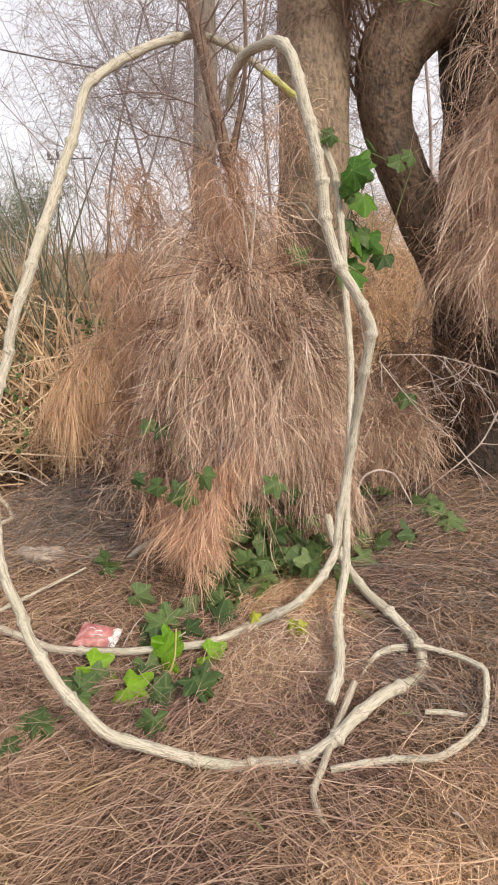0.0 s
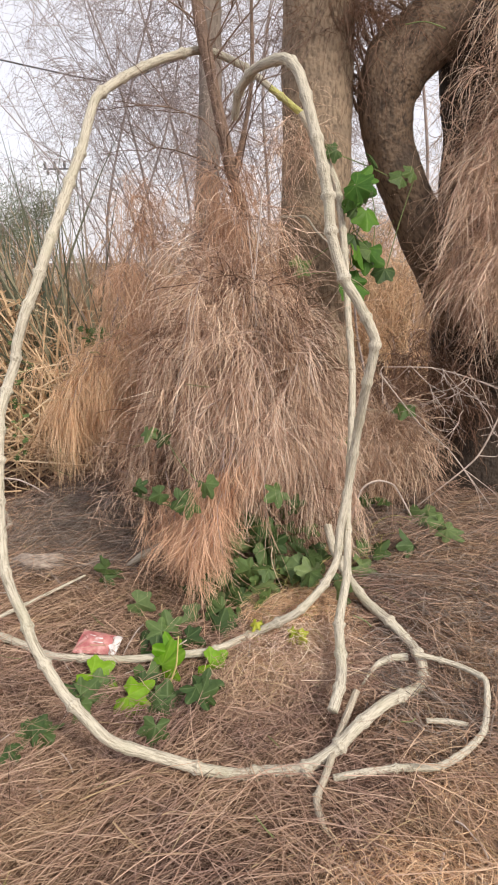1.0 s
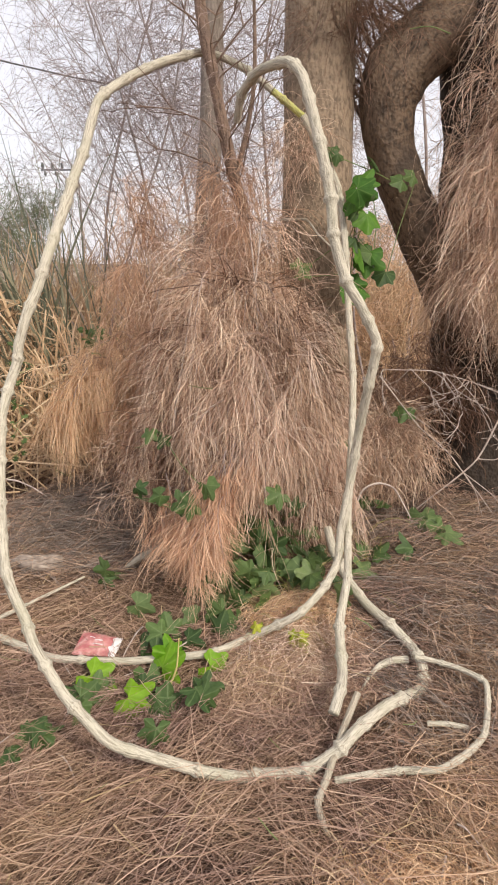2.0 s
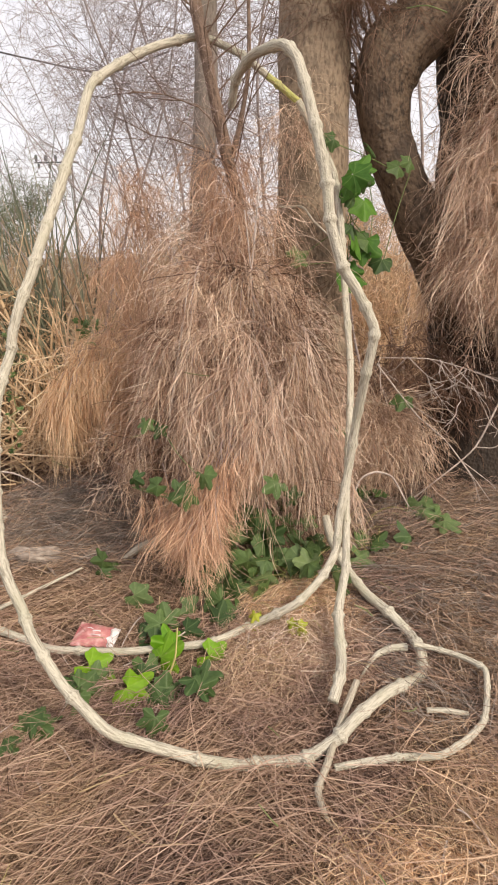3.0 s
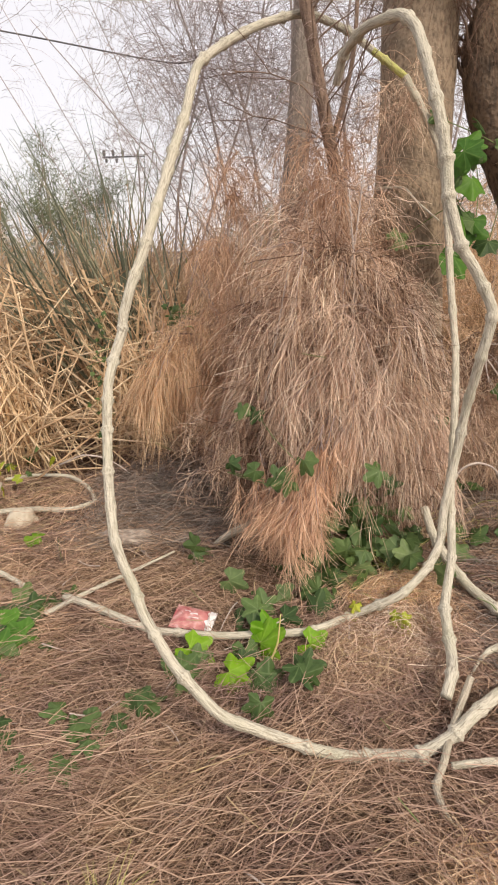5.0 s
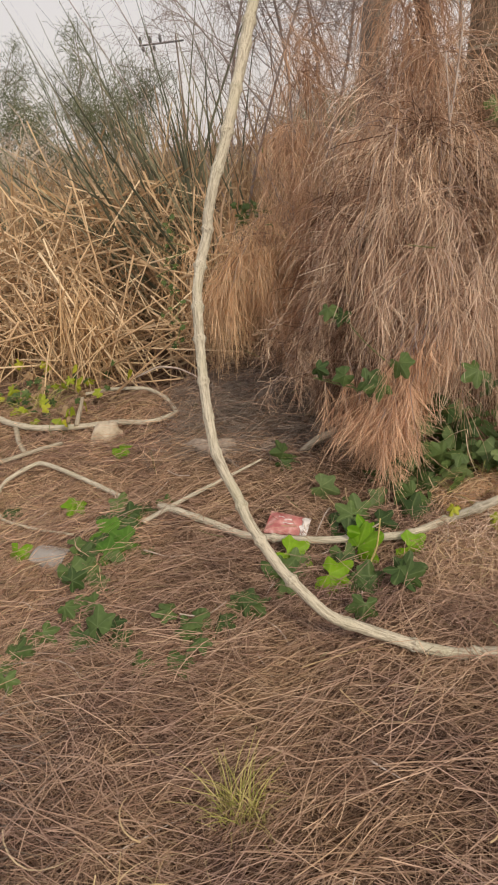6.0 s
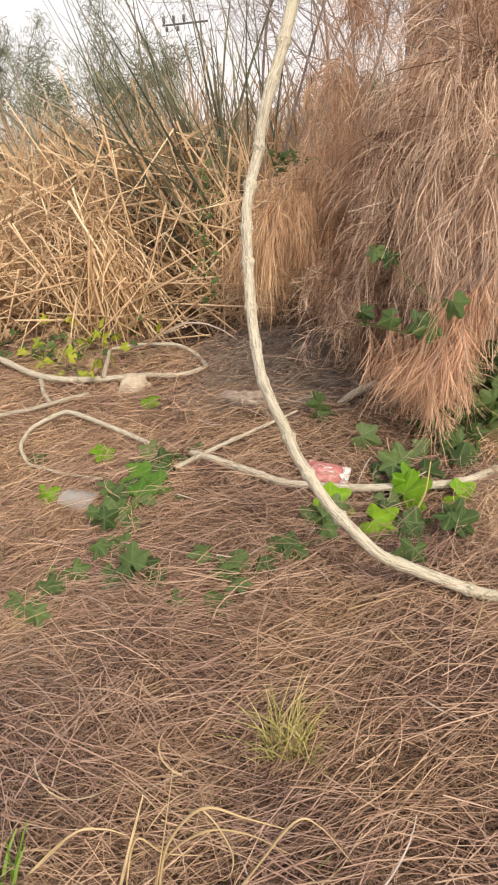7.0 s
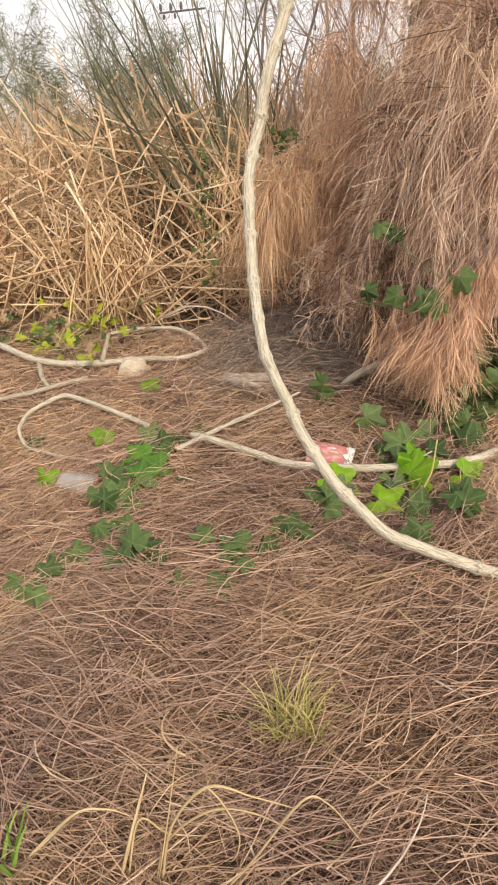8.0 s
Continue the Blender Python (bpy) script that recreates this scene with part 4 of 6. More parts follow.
    hang("rusty_sheaf", "small rust-coloured tail of needles beside ivy leaves", r, o, 36, M_RUST, width=(0.0011, 0.0022), twig=(0.08, 0.2), needle=(0.06, 0.16), fan=0.25, arch=0.3, wild=0.09, sag=0.5)

    # curtain on the forked tree
    z = [0.6, 0.9, 1.2, 1.5, 1.8, 2.1, 2.6]
    lf, rt, yf = [1.08, 1.02, 1.00, 1.05, 1.12, 1.16, 1.18], [1.75] * 7, [2.74, 2.68, 2.66, 2.68, 2.74, 2.76, 2.78]
    r, o, b = boughs(150, z, lf, rt, yf, 3.0, (1.16, 2.6), 9)
    ob = hang("needle_curtain", "long curtain of dry needles hanging over a forked trunk", r, o, 44, M_NEEDLE, width=(0.0014, 0.0029), twig=(0.15, 0.45), needle=(0.08, 0.24), arch=1.1, pull=0.6, fan=0.8, sag=0.4, wild=0.13, twist=0.18)
    part("bough", ribbons("bough", b, rng.uniform(0.004, 0.007, len(b)), 0.4), M_TWIG, ob)["kind"] = "stuff"
    r, o = fronts(160, z, lf, rt, np.array(yf) - 0.02, 3.0, (1.3, 2.5))
    hang("needle_curtain", "thin trailing strands of dry needles before a forked trunk", r, o, 34, M_NEEDLE, width=(0.0014, 0.0028), twig=(0.2, 0.5), needle=(0.12, 0.3), arch=0.8, pull=0.6, wild=0.12)

    n = 95
    h = rng.uniform(1.15, 2.75, n)
    r = np.stack([rng.uniform(1.0, 1.45, n) + 0.04 * (h - 1.15), rng.normal(2.72, 0.05, n), h], axis=1)
    o = np.stack([rng.normal(-0.1, 0.6, n), rng.normal(-0.35, 0.35, n), rng.uniform(-0.3, 0.8, n)], axis=1)
    hang("needle_curtain", "pale weeping tufts of dry needles over a forked trunk", r, o, 46, M_NEEDLE_PALE, width=(0.0012, 0.0025), twig=(0.09, 0.26), needle=(0.12, 0.4), fan=0.42, wild=0.08, pull=1.0, arch=0.9, sag=0.2, twist=0.15)

    # low growth between the two trees
    n = 110
    r = np.stack([rng.uniform(0.42, 0.82, n), rng.uniform(2.75, 3.1, n), rng.uniform(0.36, 0.66, n)], axis=1)
    o = np.stack([rng.normal(0, 0.6, n), rng.normal(-0.4, 0.4, n), rng.normal(0.3, 0.4, n)], axis=1)
    hang("needle_curtain", "low drape of dry needles between two tree trunks", r, o, 44, M_NEEDLE, width=(0.0015, 0.003), needle=(0.08, 0.22), fan=0.75, wild=0.13, pull=0.6, arch=1.0)
    # dark-coloured tangle that paints the shadowed hollow under the forked tree
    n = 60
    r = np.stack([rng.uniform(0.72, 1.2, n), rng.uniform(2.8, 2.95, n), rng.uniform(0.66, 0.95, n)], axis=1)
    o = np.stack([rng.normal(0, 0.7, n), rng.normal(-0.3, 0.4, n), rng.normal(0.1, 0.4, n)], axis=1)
    hang("inner_needles", "dead needles and twigs coloured as shade at the forked tree's foot", r, o, 44, M_NEEDLE_OLD_SHADE, width=(0.0014, 0.003), twig=(0.15, 0.36), needle=(0.06, 0.2), fan=0.6, wild=0.25)
    n = 130
    r = np.stack([rng.uniform(0.3, 1.5, n), rng.uniform(4.5, 5.3, n), rng.uniform(0.5, 1.6, n)], axis=1)
    o = np.stack([rng.normal(0, 0.6, n), rng.normal(-0.3, 0.5, n), rng.normal(0.5, 0.4, n)], axis=1)
    hang("dry_scrub", "tan dry scrub behind the tree trunks", r, o, 46, M_GOLD, width=(0.002, 0.004), twig=(0.3, 0.6), needle=(0.12, 0.3))

    # rusty clumps beside the reeds
    n = 150
    a = rng.uniform(-1.5, 1.5, n)
    r = np.stack([-0.70 + np.sin(a) * 0.21, rng.normal(3.08, 0.05, n), 0.70 + 0.22 * np.cos(a) + rng.normal(0, 0.03, n)], axis=1)
    o = np.stack([np.sin(a) * 0.3 + rng.normal(0, 0.12, n), rng.normal(-0.2, 0.15, n), np.full(n, -0.6)], axis=1)
    hang("dry_clump", "arching clump of orange-tan dry stalks by the reeds", r, o, 30, M_GOLD, width=(0.0013, 0.0028), twig=(0.15, 0.4), needle=(0.12, 0.36), fan=0.2, arch=0.5, wild=0.08, pull=0.35, twist=0.05, sag=0.4)
    n = 60
    r = np.stack([rng.normal(-0.70, 0.12, n), rng.normal(3.05, 0.05, n), rng.uniform(0.80, 0.96, n)], axis=1)
    o = np.stack([rng.normal(0, 0.9, n), rng.normal(-0.4, 0.3, n), rng.normal(0.1, 0.3, n)], axis=1)
    hang("dry_clump", "pale frizzy straw on top of a tan clump", r, o, 26, M_GOLD, width=(0.0011, 0.0024), twig=(0.1, 0.26), needle=(0.06, 0.2), fan=0.5, arch=0.9, wild=0.18, pull=0.5)
    n = 230
    c = np.stack([rng.normal(-0.54, 0.075, n), rng.normal(3.3, 0.10, n), rng.uniform(0.3, 0.9, n)], axis=1)
    o = np.stack([rng.normal(0, 0.12, n), rng.normal(0, 0.12, n), np.full(n, 1.0)], axis=1)
    p = droop(c, o, rng.uniform(0.45, 1.0, n) * np.clip(1.2 - np.abs(c[:, 0] + 0.54) * 3.0, 0.5, 1.2), 7, 0.12, 0.06)
    ob = part("dry_clump", ribbons("dry_clump", p, rng.uniform(0.0017, 0.0034, n), 0.25), M_RUST)
    tagged(ob, "upright clump of thin orange-brown dry stalks", "dry foliage", kind="stuff")
    n = 26
    r = np.stack([rng.normal(-0.50, 0.07, n), rng.normal(3.2, 0.10, n), rng.uniform(0.4, 0.85, n)], axis=1)
    a = rng.uniform(-math.pi * 1.05, 0.15, n)
    o = np.stack([np.cos(a) * 0.5, np.sin(a) * 0.5, rng.normal(0.4, 0.3, n)], axis=1)
    hang("dry_clump", "clump of brown dry needles behind the curtain", r, o, 44, M_RUST, width=(0.0018, 0.0036), twig=(0.2, 0.4), needle=(0.12, 0.3), fan=0.35, arch=1.0, wild=0.16, pull=0.6)
    # brown fuzz hanging round the thin grey trunk
    n = 26
    r = np.stack([rng.normal(-0.20, 0.05, n), rng.normal(3.18, 0.05, n), rng.uniform(1.0, 1.9, n)], axis=1)
    o = np.stack([rng.normal(0, 0.5, n), rng.normal(-0.3, 0.3, n), rng.normal(-0.2, 0.3, n)], axis=1)
    hang("dry_clump", "brown fuzz of needles caught on a thin trunk", r, o, 24, M_RUST, width=(0.0015, 0.003), twig=(0.15, 0.35), needle=(0.08, 0.22), fan=0.35, arch=1.2, wild=0.16, pull=0.7, sag=0.6)
    # broken straws lying across the tan clump
    n = 46
    c = np.stack([rng.uniform(-1.05, -0.52, n), rng.uniform(2.92, 3.02, n), rng.uniform(0.35, 0.95, n)], axis=1)
    o = np.stack([rng.normal(1.0, 0.3, n), rng.normal(0, 0.2, n), rng.normal(-0.25, 0.3, n)], axis=1)
    p = droop(c, o, rng.uniform(0.12, 0.34, n), 5, 0.05, 0.03)
    ob = part("loose_straws", ribbons("loose_straws", p, rng.uniform(0.003, 0.006, n), 0.5), M_STRAW)
    tagged(ob, "pale broken straws lying across a tan clump", "straw", kind="stuff")
    # broad orange leaves standing behind the clump
    n = 60
    c = np.stack([rng.normal(-0.93, 0.10, n), rng.normal(3.5, 0.08, n), rng.uniform(0.3, 0.8, n)], axis=1)
    o = np.stack([rng.normal(0, 0.35, n), rng.normal(-0.1, 0.2, n), np.full(n, 1.0)], axis=1)
    p = droop(c, o, rng.uniform(0.3, 0.62, n), 6, 0.3, 0.08)
    ob = part("reed_leaves", ribbons("reed_leaves", p, rng.uniform(0.008, 0.020, n), 0.25), M_GOLD)
    tagged(ob, "broad orange-tan dry reed leaves", "reeds", kind="stuff")


# ---- trees ----
def trunk_part(name, path, radius, mat, parent, sides=22, seed=1, steps=10, rough=0.03, label="", relief=0.0):
    """A trunk or limb; relief swells it in lumps and breaks its bark into flakes."""
    line = smooth_path(path, steps)
    v, f, k = tube(line, radius, sides, rough, 0.0, 0.2, seed)
    if relief:
        for i in range(len(line)):
            for j in range(sides):
                q = i * sides + j
                sx, sy, sz = (float(c) for c in k[q])
                lump = noise.fractal(Vector((sx * 6 + seed, sy * 6, sz * 2.6)), 1.0, 2.0, 3)
                flake = noise.cell(Vector((math.atan2(sy, sx) * 3.6 + 2.0 * noise.noise(Vector((sx * 9, sy * 9, sz * 9))), sz * 13 + seed + 1.5 * noise.noise(Vector((sx * 20, sy * 20, sz * 14))), 1.0)))
                grain = noise.fractal(Vector((sx * 60, sy * 60, sz * 22 + seed)), 1.0, 2.0, 3)
                v[q] = line[i] + (v[q] - line[i]) * (1 + relief * (1.1 * lump + 0.12 * flake + 0.16 * grain))
    return part(name, np_mesh(name, v, f, vec=k), mat, parent, label)


def limb_paths(base, way, length, depth, out, r, spread=0.6, rise=0.1):
    """Recursive bare branches; out collects (path, radius)."""
    pts, p, d = [np.array(base, float)], np.array(base, float), unit(np.array(way, float))
    n = 6
    for _ in range(n):
        d = unit(d + rng.normal(size=3) * 0.16 + np.array([0, 0, rise]))
        p = p + d * length / n
        pts.append(p)
    out.append((np.array(pts), r))
    if depth:
        for _ in range(3 + depth):
            j = rng.integers(2, n + 1)
            limb_paths(pts[j], d + rng.normal(size=3) * spread, length * rng.uniform(0.4, 0.7), depth - 1, out, r * 0.55, spread, rise * 0.4)


def bare_tree(base, height, lean, radius, label, mat=None, crown=900, reach=1.1, twig=(0.25, 0.7), bottom=0.35, limbs=9, tw=(0.0015, 0.0035)):
    """A thin tree with bare limbs and drooping twigs."""
    mat = mat or M_GREYBARK
    bx, by = base
    bz = float(ground_z(bx, by)) - 0.05
    tree = tagged(empty("bare_tree", (0, 0, 0)), label, "tree")
    path = [(bx + lean[0] * s + 0.10 * math.sin(7 * s + 3 * bx), by + lean[1] * s + 0.05 * math.sin(5 * s), bz + height * s) for s in (0, 0.2, 0.4, 0.6, 0.8, 1)]
    trunk_part("trunk", path, [radius * 1.25, radius, radius * 0.85, radius * 0.6, radius * 0.3], mat, tree, 14, seed=int(abs(bx) * 100) + 3)
    branches = []
    for _ in range(limbs):
        s = rng.uniform(bottom, 1)
        a = rng.uniform(0, 2 * math.pi)
        start = (bx + lean[0] * s, by + lean[1] * s, bz + height * s)
        limb_paths(start, (math.cos(a), math.sin(a) * 0.7, 0.55), reach * rng.uniform(0.6, 1.2), 2, branches, max(0.0036, radius * 0.4))
    items = [tube(p, [r, r * 0.7, max(0.0015, r * 0.3)], 5, 0.0, 0, 0.2, i % 50, cap=False) for i, (p, r) in enumerate(branches)]
    part("branchwork", tubes("branchwork", items), M_BACKBARK, tree)["kind"] = "stuff"
    ends = np.concatenate([p[2:] for p, _ in branches])
    idx = rng.integers(0, len(ends), crown)
    c = ends[idx] + rng.normal(size=(crown, 3)) * 0.04
    a = rng.uniform(0, 2 * math.pi, crown)
    o = np.stack([np.cos(a), np.sin(a), rng.uniform(-0.3, 0.6, crown)], axis=1)
    p = curtain(c, o, 9, twig, 0.03, 0.45, 0.7, 0.12)
    part("crown", ribbons("crown", p, rng.uniform(*tw, len(p)), 0.4), M_TWIG, tree)["kind"] = "stuff"
    return tree


def build_trees():
    # straight trunk beside the mound
    tree = tagged(empty("straight_tree"), "straight tree with tan flaking bark behind the vine", "tree")
    trunk_part("trunk", [(0.345, 3.0, 0.0), (0.34, 3.0, 0.6), (0.33, 3.0, 1.3), (0.33, 3.0, 1.9), (0.33, 3.02, 2.6), (0.34, 3.05, 4.2)],
               [0.20, 0.178, 0.165, 0.158, 0.153, 0.13], M_TRUNK, tree, 64, 2, 40, 0.0, relief=0.07)
    br = []
    for s in range(14):
        a = rng.uniform(0, 2 * math.pi)
        limb_paths((0.34, 3.05, rng.uniform(2.5, 4.0)), (math.cos(a), math.sin(a), 0.3), rng.uniform(0.6, 1.2), 1, br, 0.014)
    part("branchwork", tubes("branchwork", [tube(p, [r, r * 0.6, 0.002], 5, 0, 0, 0.2, 1, False) for p, r in br]), M_TWIGBARK, tree)["kind"] = "stuff"
    c = np.concatenate([p[2:] for p, _ in br])
    c = c[rng.integers(0, len(c), 320)]
    p = curtain(c, rng.normal(size=(320, 3)) * [1, 1, 0.4], 8, (0.25, 0.6), 0.03, 0.5, 0.8, 0.2)
    part("crown", ribbons("crown", p, 0.0018, 0.4), M_TWIG, tree)["kind"] = "stuff"
    # small tuft caught on the bark
    n = 22
    r = np.stack([rng.uniform(0.17, 0.26, n), rng.uniform(2.78, 2.86, n), rng.uniform(1.72, 1.92, n)], axis=1)
    needles, _ = sprays(r, np.tile([-0.2, -0.6, 0.3], (n, 1)) + rng.normal(size=(n, 3)) * 0.3, 26, (0.1, 0.25), (0.08, 0.2))
    part("needle_tuft", ribbons("needle_tuft", needles, 0.0016, 0.5), M_NEEDLE, tree, "brown tuft of dry needles")["kind"] = "stuff"

    # forked tree, whose bent limb closes a gap with the main trunk
    tree = tagged(empty("forked_tree"), "old forked tree with dark bark, shade in its colour, and a bent limb", "tree")
    # trunk bark carries the hollow's shade in its colour
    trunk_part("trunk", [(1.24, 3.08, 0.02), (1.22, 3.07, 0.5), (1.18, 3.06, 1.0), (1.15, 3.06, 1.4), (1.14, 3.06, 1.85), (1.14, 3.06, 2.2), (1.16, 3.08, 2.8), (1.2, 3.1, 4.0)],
               [0.29, 0.25, 0.22, 0.20, 0.20, 0.25, 0.22, 0.16], M_SHADEBARK, tree, 56, 5, 28, 0.0, relief=0.09)
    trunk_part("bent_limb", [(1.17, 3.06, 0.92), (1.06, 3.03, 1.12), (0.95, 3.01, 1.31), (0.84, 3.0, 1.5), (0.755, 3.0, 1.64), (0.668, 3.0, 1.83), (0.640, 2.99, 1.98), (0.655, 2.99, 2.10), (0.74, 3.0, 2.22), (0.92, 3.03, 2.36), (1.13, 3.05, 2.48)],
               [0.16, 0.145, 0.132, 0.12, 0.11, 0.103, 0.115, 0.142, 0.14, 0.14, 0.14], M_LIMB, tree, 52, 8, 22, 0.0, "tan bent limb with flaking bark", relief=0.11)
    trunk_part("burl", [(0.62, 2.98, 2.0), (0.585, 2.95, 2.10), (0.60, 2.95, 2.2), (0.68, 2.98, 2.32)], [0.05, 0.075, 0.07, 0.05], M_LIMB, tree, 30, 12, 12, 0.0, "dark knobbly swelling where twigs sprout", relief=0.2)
    br = []
    for x, z in ((0.6, 2.05), (0.6, 2.15), (0.66, 2.25), (0.58, 1.98), (0.85, 2.4), (0.7, 2.3), (0.62, 2.2), (0.6, 1.9), (0.75, 2.35)) * 2:
        limb_paths((x, 3.0, z), (-0.6, rng.normal() * 0.4, 0.5), rng.uniform(0.25, 0.5), 1, br, 0.008)
    part("branchwork", tubes("branchwork", [tube(p, [r, r * 0.6, 0.0015], 5, 0, 0, 0.2, 1, False) for p, r in br]), M_TWIGBARK, tree)["kind"] = "stuff"
    c = np.concatenate([p[1:] for p, _ in br])
    c = np.concatenate([c[rng.integers(0, len(c), 330)], np.stack([rng.uniform(0.55, 0.82, 60), rng.uniform(2.84, 2.92, 60), rng.uniform(2.25, 2.65, 60)], axis=1)])
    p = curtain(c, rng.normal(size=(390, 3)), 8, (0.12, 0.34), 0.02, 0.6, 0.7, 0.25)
    part("crown", ribbons("crown", p, 0.0018, 0.4), M_NEEDLE_OLD_SHADE, tree)["kind"] = "stuff"

    # grey thin trunk and the brown stem that carries the needle curtain
    tree = tagged(empty("grey_tree"), "thin grey tree trunk behind the needle curtain", "tree")
    trunk_part("trunk", [(-0.23, 3.25, 0.0), (-0.215, 3.25, 1.2), (-0.16, 3.25, 2.1), (-0.145, 3.25, 2.8), (-0.13, 3.25, 4.2)], [0.07, 0.062, 0.056, 0.05, 0.035], M_GREYBARK, tree, 16, 4, 12, 0.03)
    tree = tagged(empty("leaning_sapling"), "thin brown leaning stem hung with dry needles", "tree")
    trunk_part("trunk", [(0.01, 2.80, 0.0), (0.02, 2.78, 0.8), (0.0, 2.75, 1.45), (-0.057, 2.74, 1.70), (-0.099, 2.74, 1.895), (-0.139, 2.74, 2.10), (-0.177, 2.74, 2.29), (-0.24, 2.74, 2.8)], [0.036, 0.030, 0.026, 0.025, 0.025, 0.024, 0.022, 0.012], M_TWIGBARK, tree, 20, 6, 20, 0.02, relief=0.25)
    trunk_part("fork", [(-0.05, 2.74, 1.7), (0.0, 2.72, 1.88), (0.03, 2.70, 2.1), (0.02, 2.7, 2.6)], [0.014, 0.010, 0.008, 0.005], M_TWIGBARK, tree, 9, 7, 10, 0.06)
    br = []
    for s in np.linspace(0, 1, 16):
        a = rng.uniform(0, 2 * math.pi)
        limb_paths((-0.03 - 0.15 * s, 2.74, 1.55 + 0.75 * s), (math.cos(a), 0.6 * math.sin(a), 0.9), rng.uniform(0.3, 0.6), 1, br, 0.0045)
    part("branchwork", tubes("branchwork", [tube(p, [r, r * 0.6, 0.0015], 5, 0, 0, 0.2, 1, False) for p, r in br]), M_TWIGBARK, tree)["kind"] = "stuff"
    n = 24
    r = np.stack([rng.normal(-0.1, 0.04, n), rng.normal(2.72, 0.04, n), rng.uniform(1.7, 2.7, n)], axis=1)
    needles, _ = sprays(r, rng.normal(size=(n, 3)) * [1, 1, 0.5], 24, (0.12, 0.35), (0.06, 0.18))
    part("foliage", ribbons("foliage", needles, 0.0014, 0.5), M_TWIG, tree)["kind"] = "stuff"

    # bare trees behind
    for base, h, lean, r, n in (((-1.05, 4.5), 3.6, (0.8, 0), 0.022, 600), ((-0.55, 4.7), 3.8, (-0.55, 0.1), 0.024, 600), ((-0.55, 5.2), 4.2, (0.5, 0.2), 0.03, 800),
                                ((0.05, 4.9), 4.0, (0.35, 0), 0.03, 700), ((0.7, 5.0), 4.2, (-0.3, 0.2), 0.03, 600), ((-1.5, 6.0), 4.4, (0.9, 0), 0.03, 600),
                                ((1.6, 5.4), 4.2, (-0.3, 0), 0.035, 500), ((-0.4, 6.6), 4.8, (-0.6, 0), 0.035, 700), ((0.95, 4.4), 3.4, (-0.2, 0), 0.02, 350)):
        bare_tree(base, h, lean, r * 0.42, "slender leafless tree with drooping grey-brown twigs", crown=int(n * 0.2), limbs=9, bottom=0.22, tw=(0.0014, 0.0030), twig=(0.3, 0.95), mat=M_BACKBARK)


def build_thicket():
    """Thin leafless stems that lean one way behind the curtain, with weeping twigs."""
    thicket = tagged(empty("sapling_thicket", (-0.5, 4.1, float(ground_z(-0.5, 4.1)))), "thicket of thin grey leaning stems with weeping twigs", "saplings")
    here, tips = np.array(thicket.location), []
    for i in range(22):
        x, y = rng.uniform(-0.80, 0.75), rng.uniform(3.7, 4.8)
        lean, h = rng.normal(-0.34, 0.20), rng.uniform(1.9, 3.2)
        pts = [np.array([x + lean * h * u + 0.05 * math.sin(4 * u + i), y + 0.04 * math.sin(3 * u + 2 * i), float(ground_z(x, y)) - 0.03 + h * u]) - here for u in (0, 0.25, 0.5, 0.75, 1)]
        r = rng.uniform(0.003, 0.0065)
        v, f, k = tube(smooth_path(pts, 5), [r, r * 0.8, r * 0.35], 6, 0.05, 0.15, 0.3, i)
        part("stem", np_mesh("stem", v, f, vec=k), M_BACKBARK, thicket)
        tips += pts[1:]
    c = np.array(tips)
    c = c[rng.integers(0, len(c), 210)] + rng.normal(size=(210, 3)) * [0.06, 0.06, 0.2]
    o = rng.normal(size=(210, 3)) * [1, 1, 0.3] + [0, 0, 0.3]
    p = curtain(c, o, 7, (0.2, 0.6), 0.02, 0.45, 0.9, 0.13, k=7)
    part("twig_spray", ribbons("twig_spray", p, rng.uniform(0.0014, 0.003, len(p)), 0.4), M_TWIG, thicket)["kind"] = "stuff"


def far_tree(x, y, h, w, seed_label, n=230):
    tree = tagged(empty("far_tree"), seed_label, "tree")
    z0 = float(ground_z(x, y)) - 0.1
    trunk_part("trunk", [(x, y, z0), (x + 0.1, y, z0 + h * 0.3), (x, y, z0 + h * 0.7)], [0.12, 0.09, 0.04], M_GREYBARK, tree, 10, 3, 5)
    br = []
    for _ in range(7):
        a = rng.uniform(0, 2 * math.pi)
        limb_paths((x, y, z0 + h * rng.uniform(0.3, 0.7)), (math.cos(a), math.sin(a), 0.6), w * 0.5, 1, br, 0.03)
    part("branchwork", tubes("branchwork", [tube(p, [r, r * 0.6, 0.008], 5, 0, 0, 0.2, 1, False) for p, r in br]), M_GREYBARK, tree)["kind"] = "stuff"
    ends = np.concatenate([p[2:] for p, _ in br])
    c = ends[rng.integers(0, len(ends), n)] + rng.normal(size=(n, 3)) * [0.2, 0.2, 0.15]
    p = curtain(c, rng.normal(size=(n, 3)), 34, (0.15, 0.42), 0.14, 0.9, 0.4, 0.3, k=4)
    part("crown", ribbons("crown", p, rng.uniform(0.007, 0.018, len(p)), 0.4), M_FAR, tree)["kind"] = "stuff"


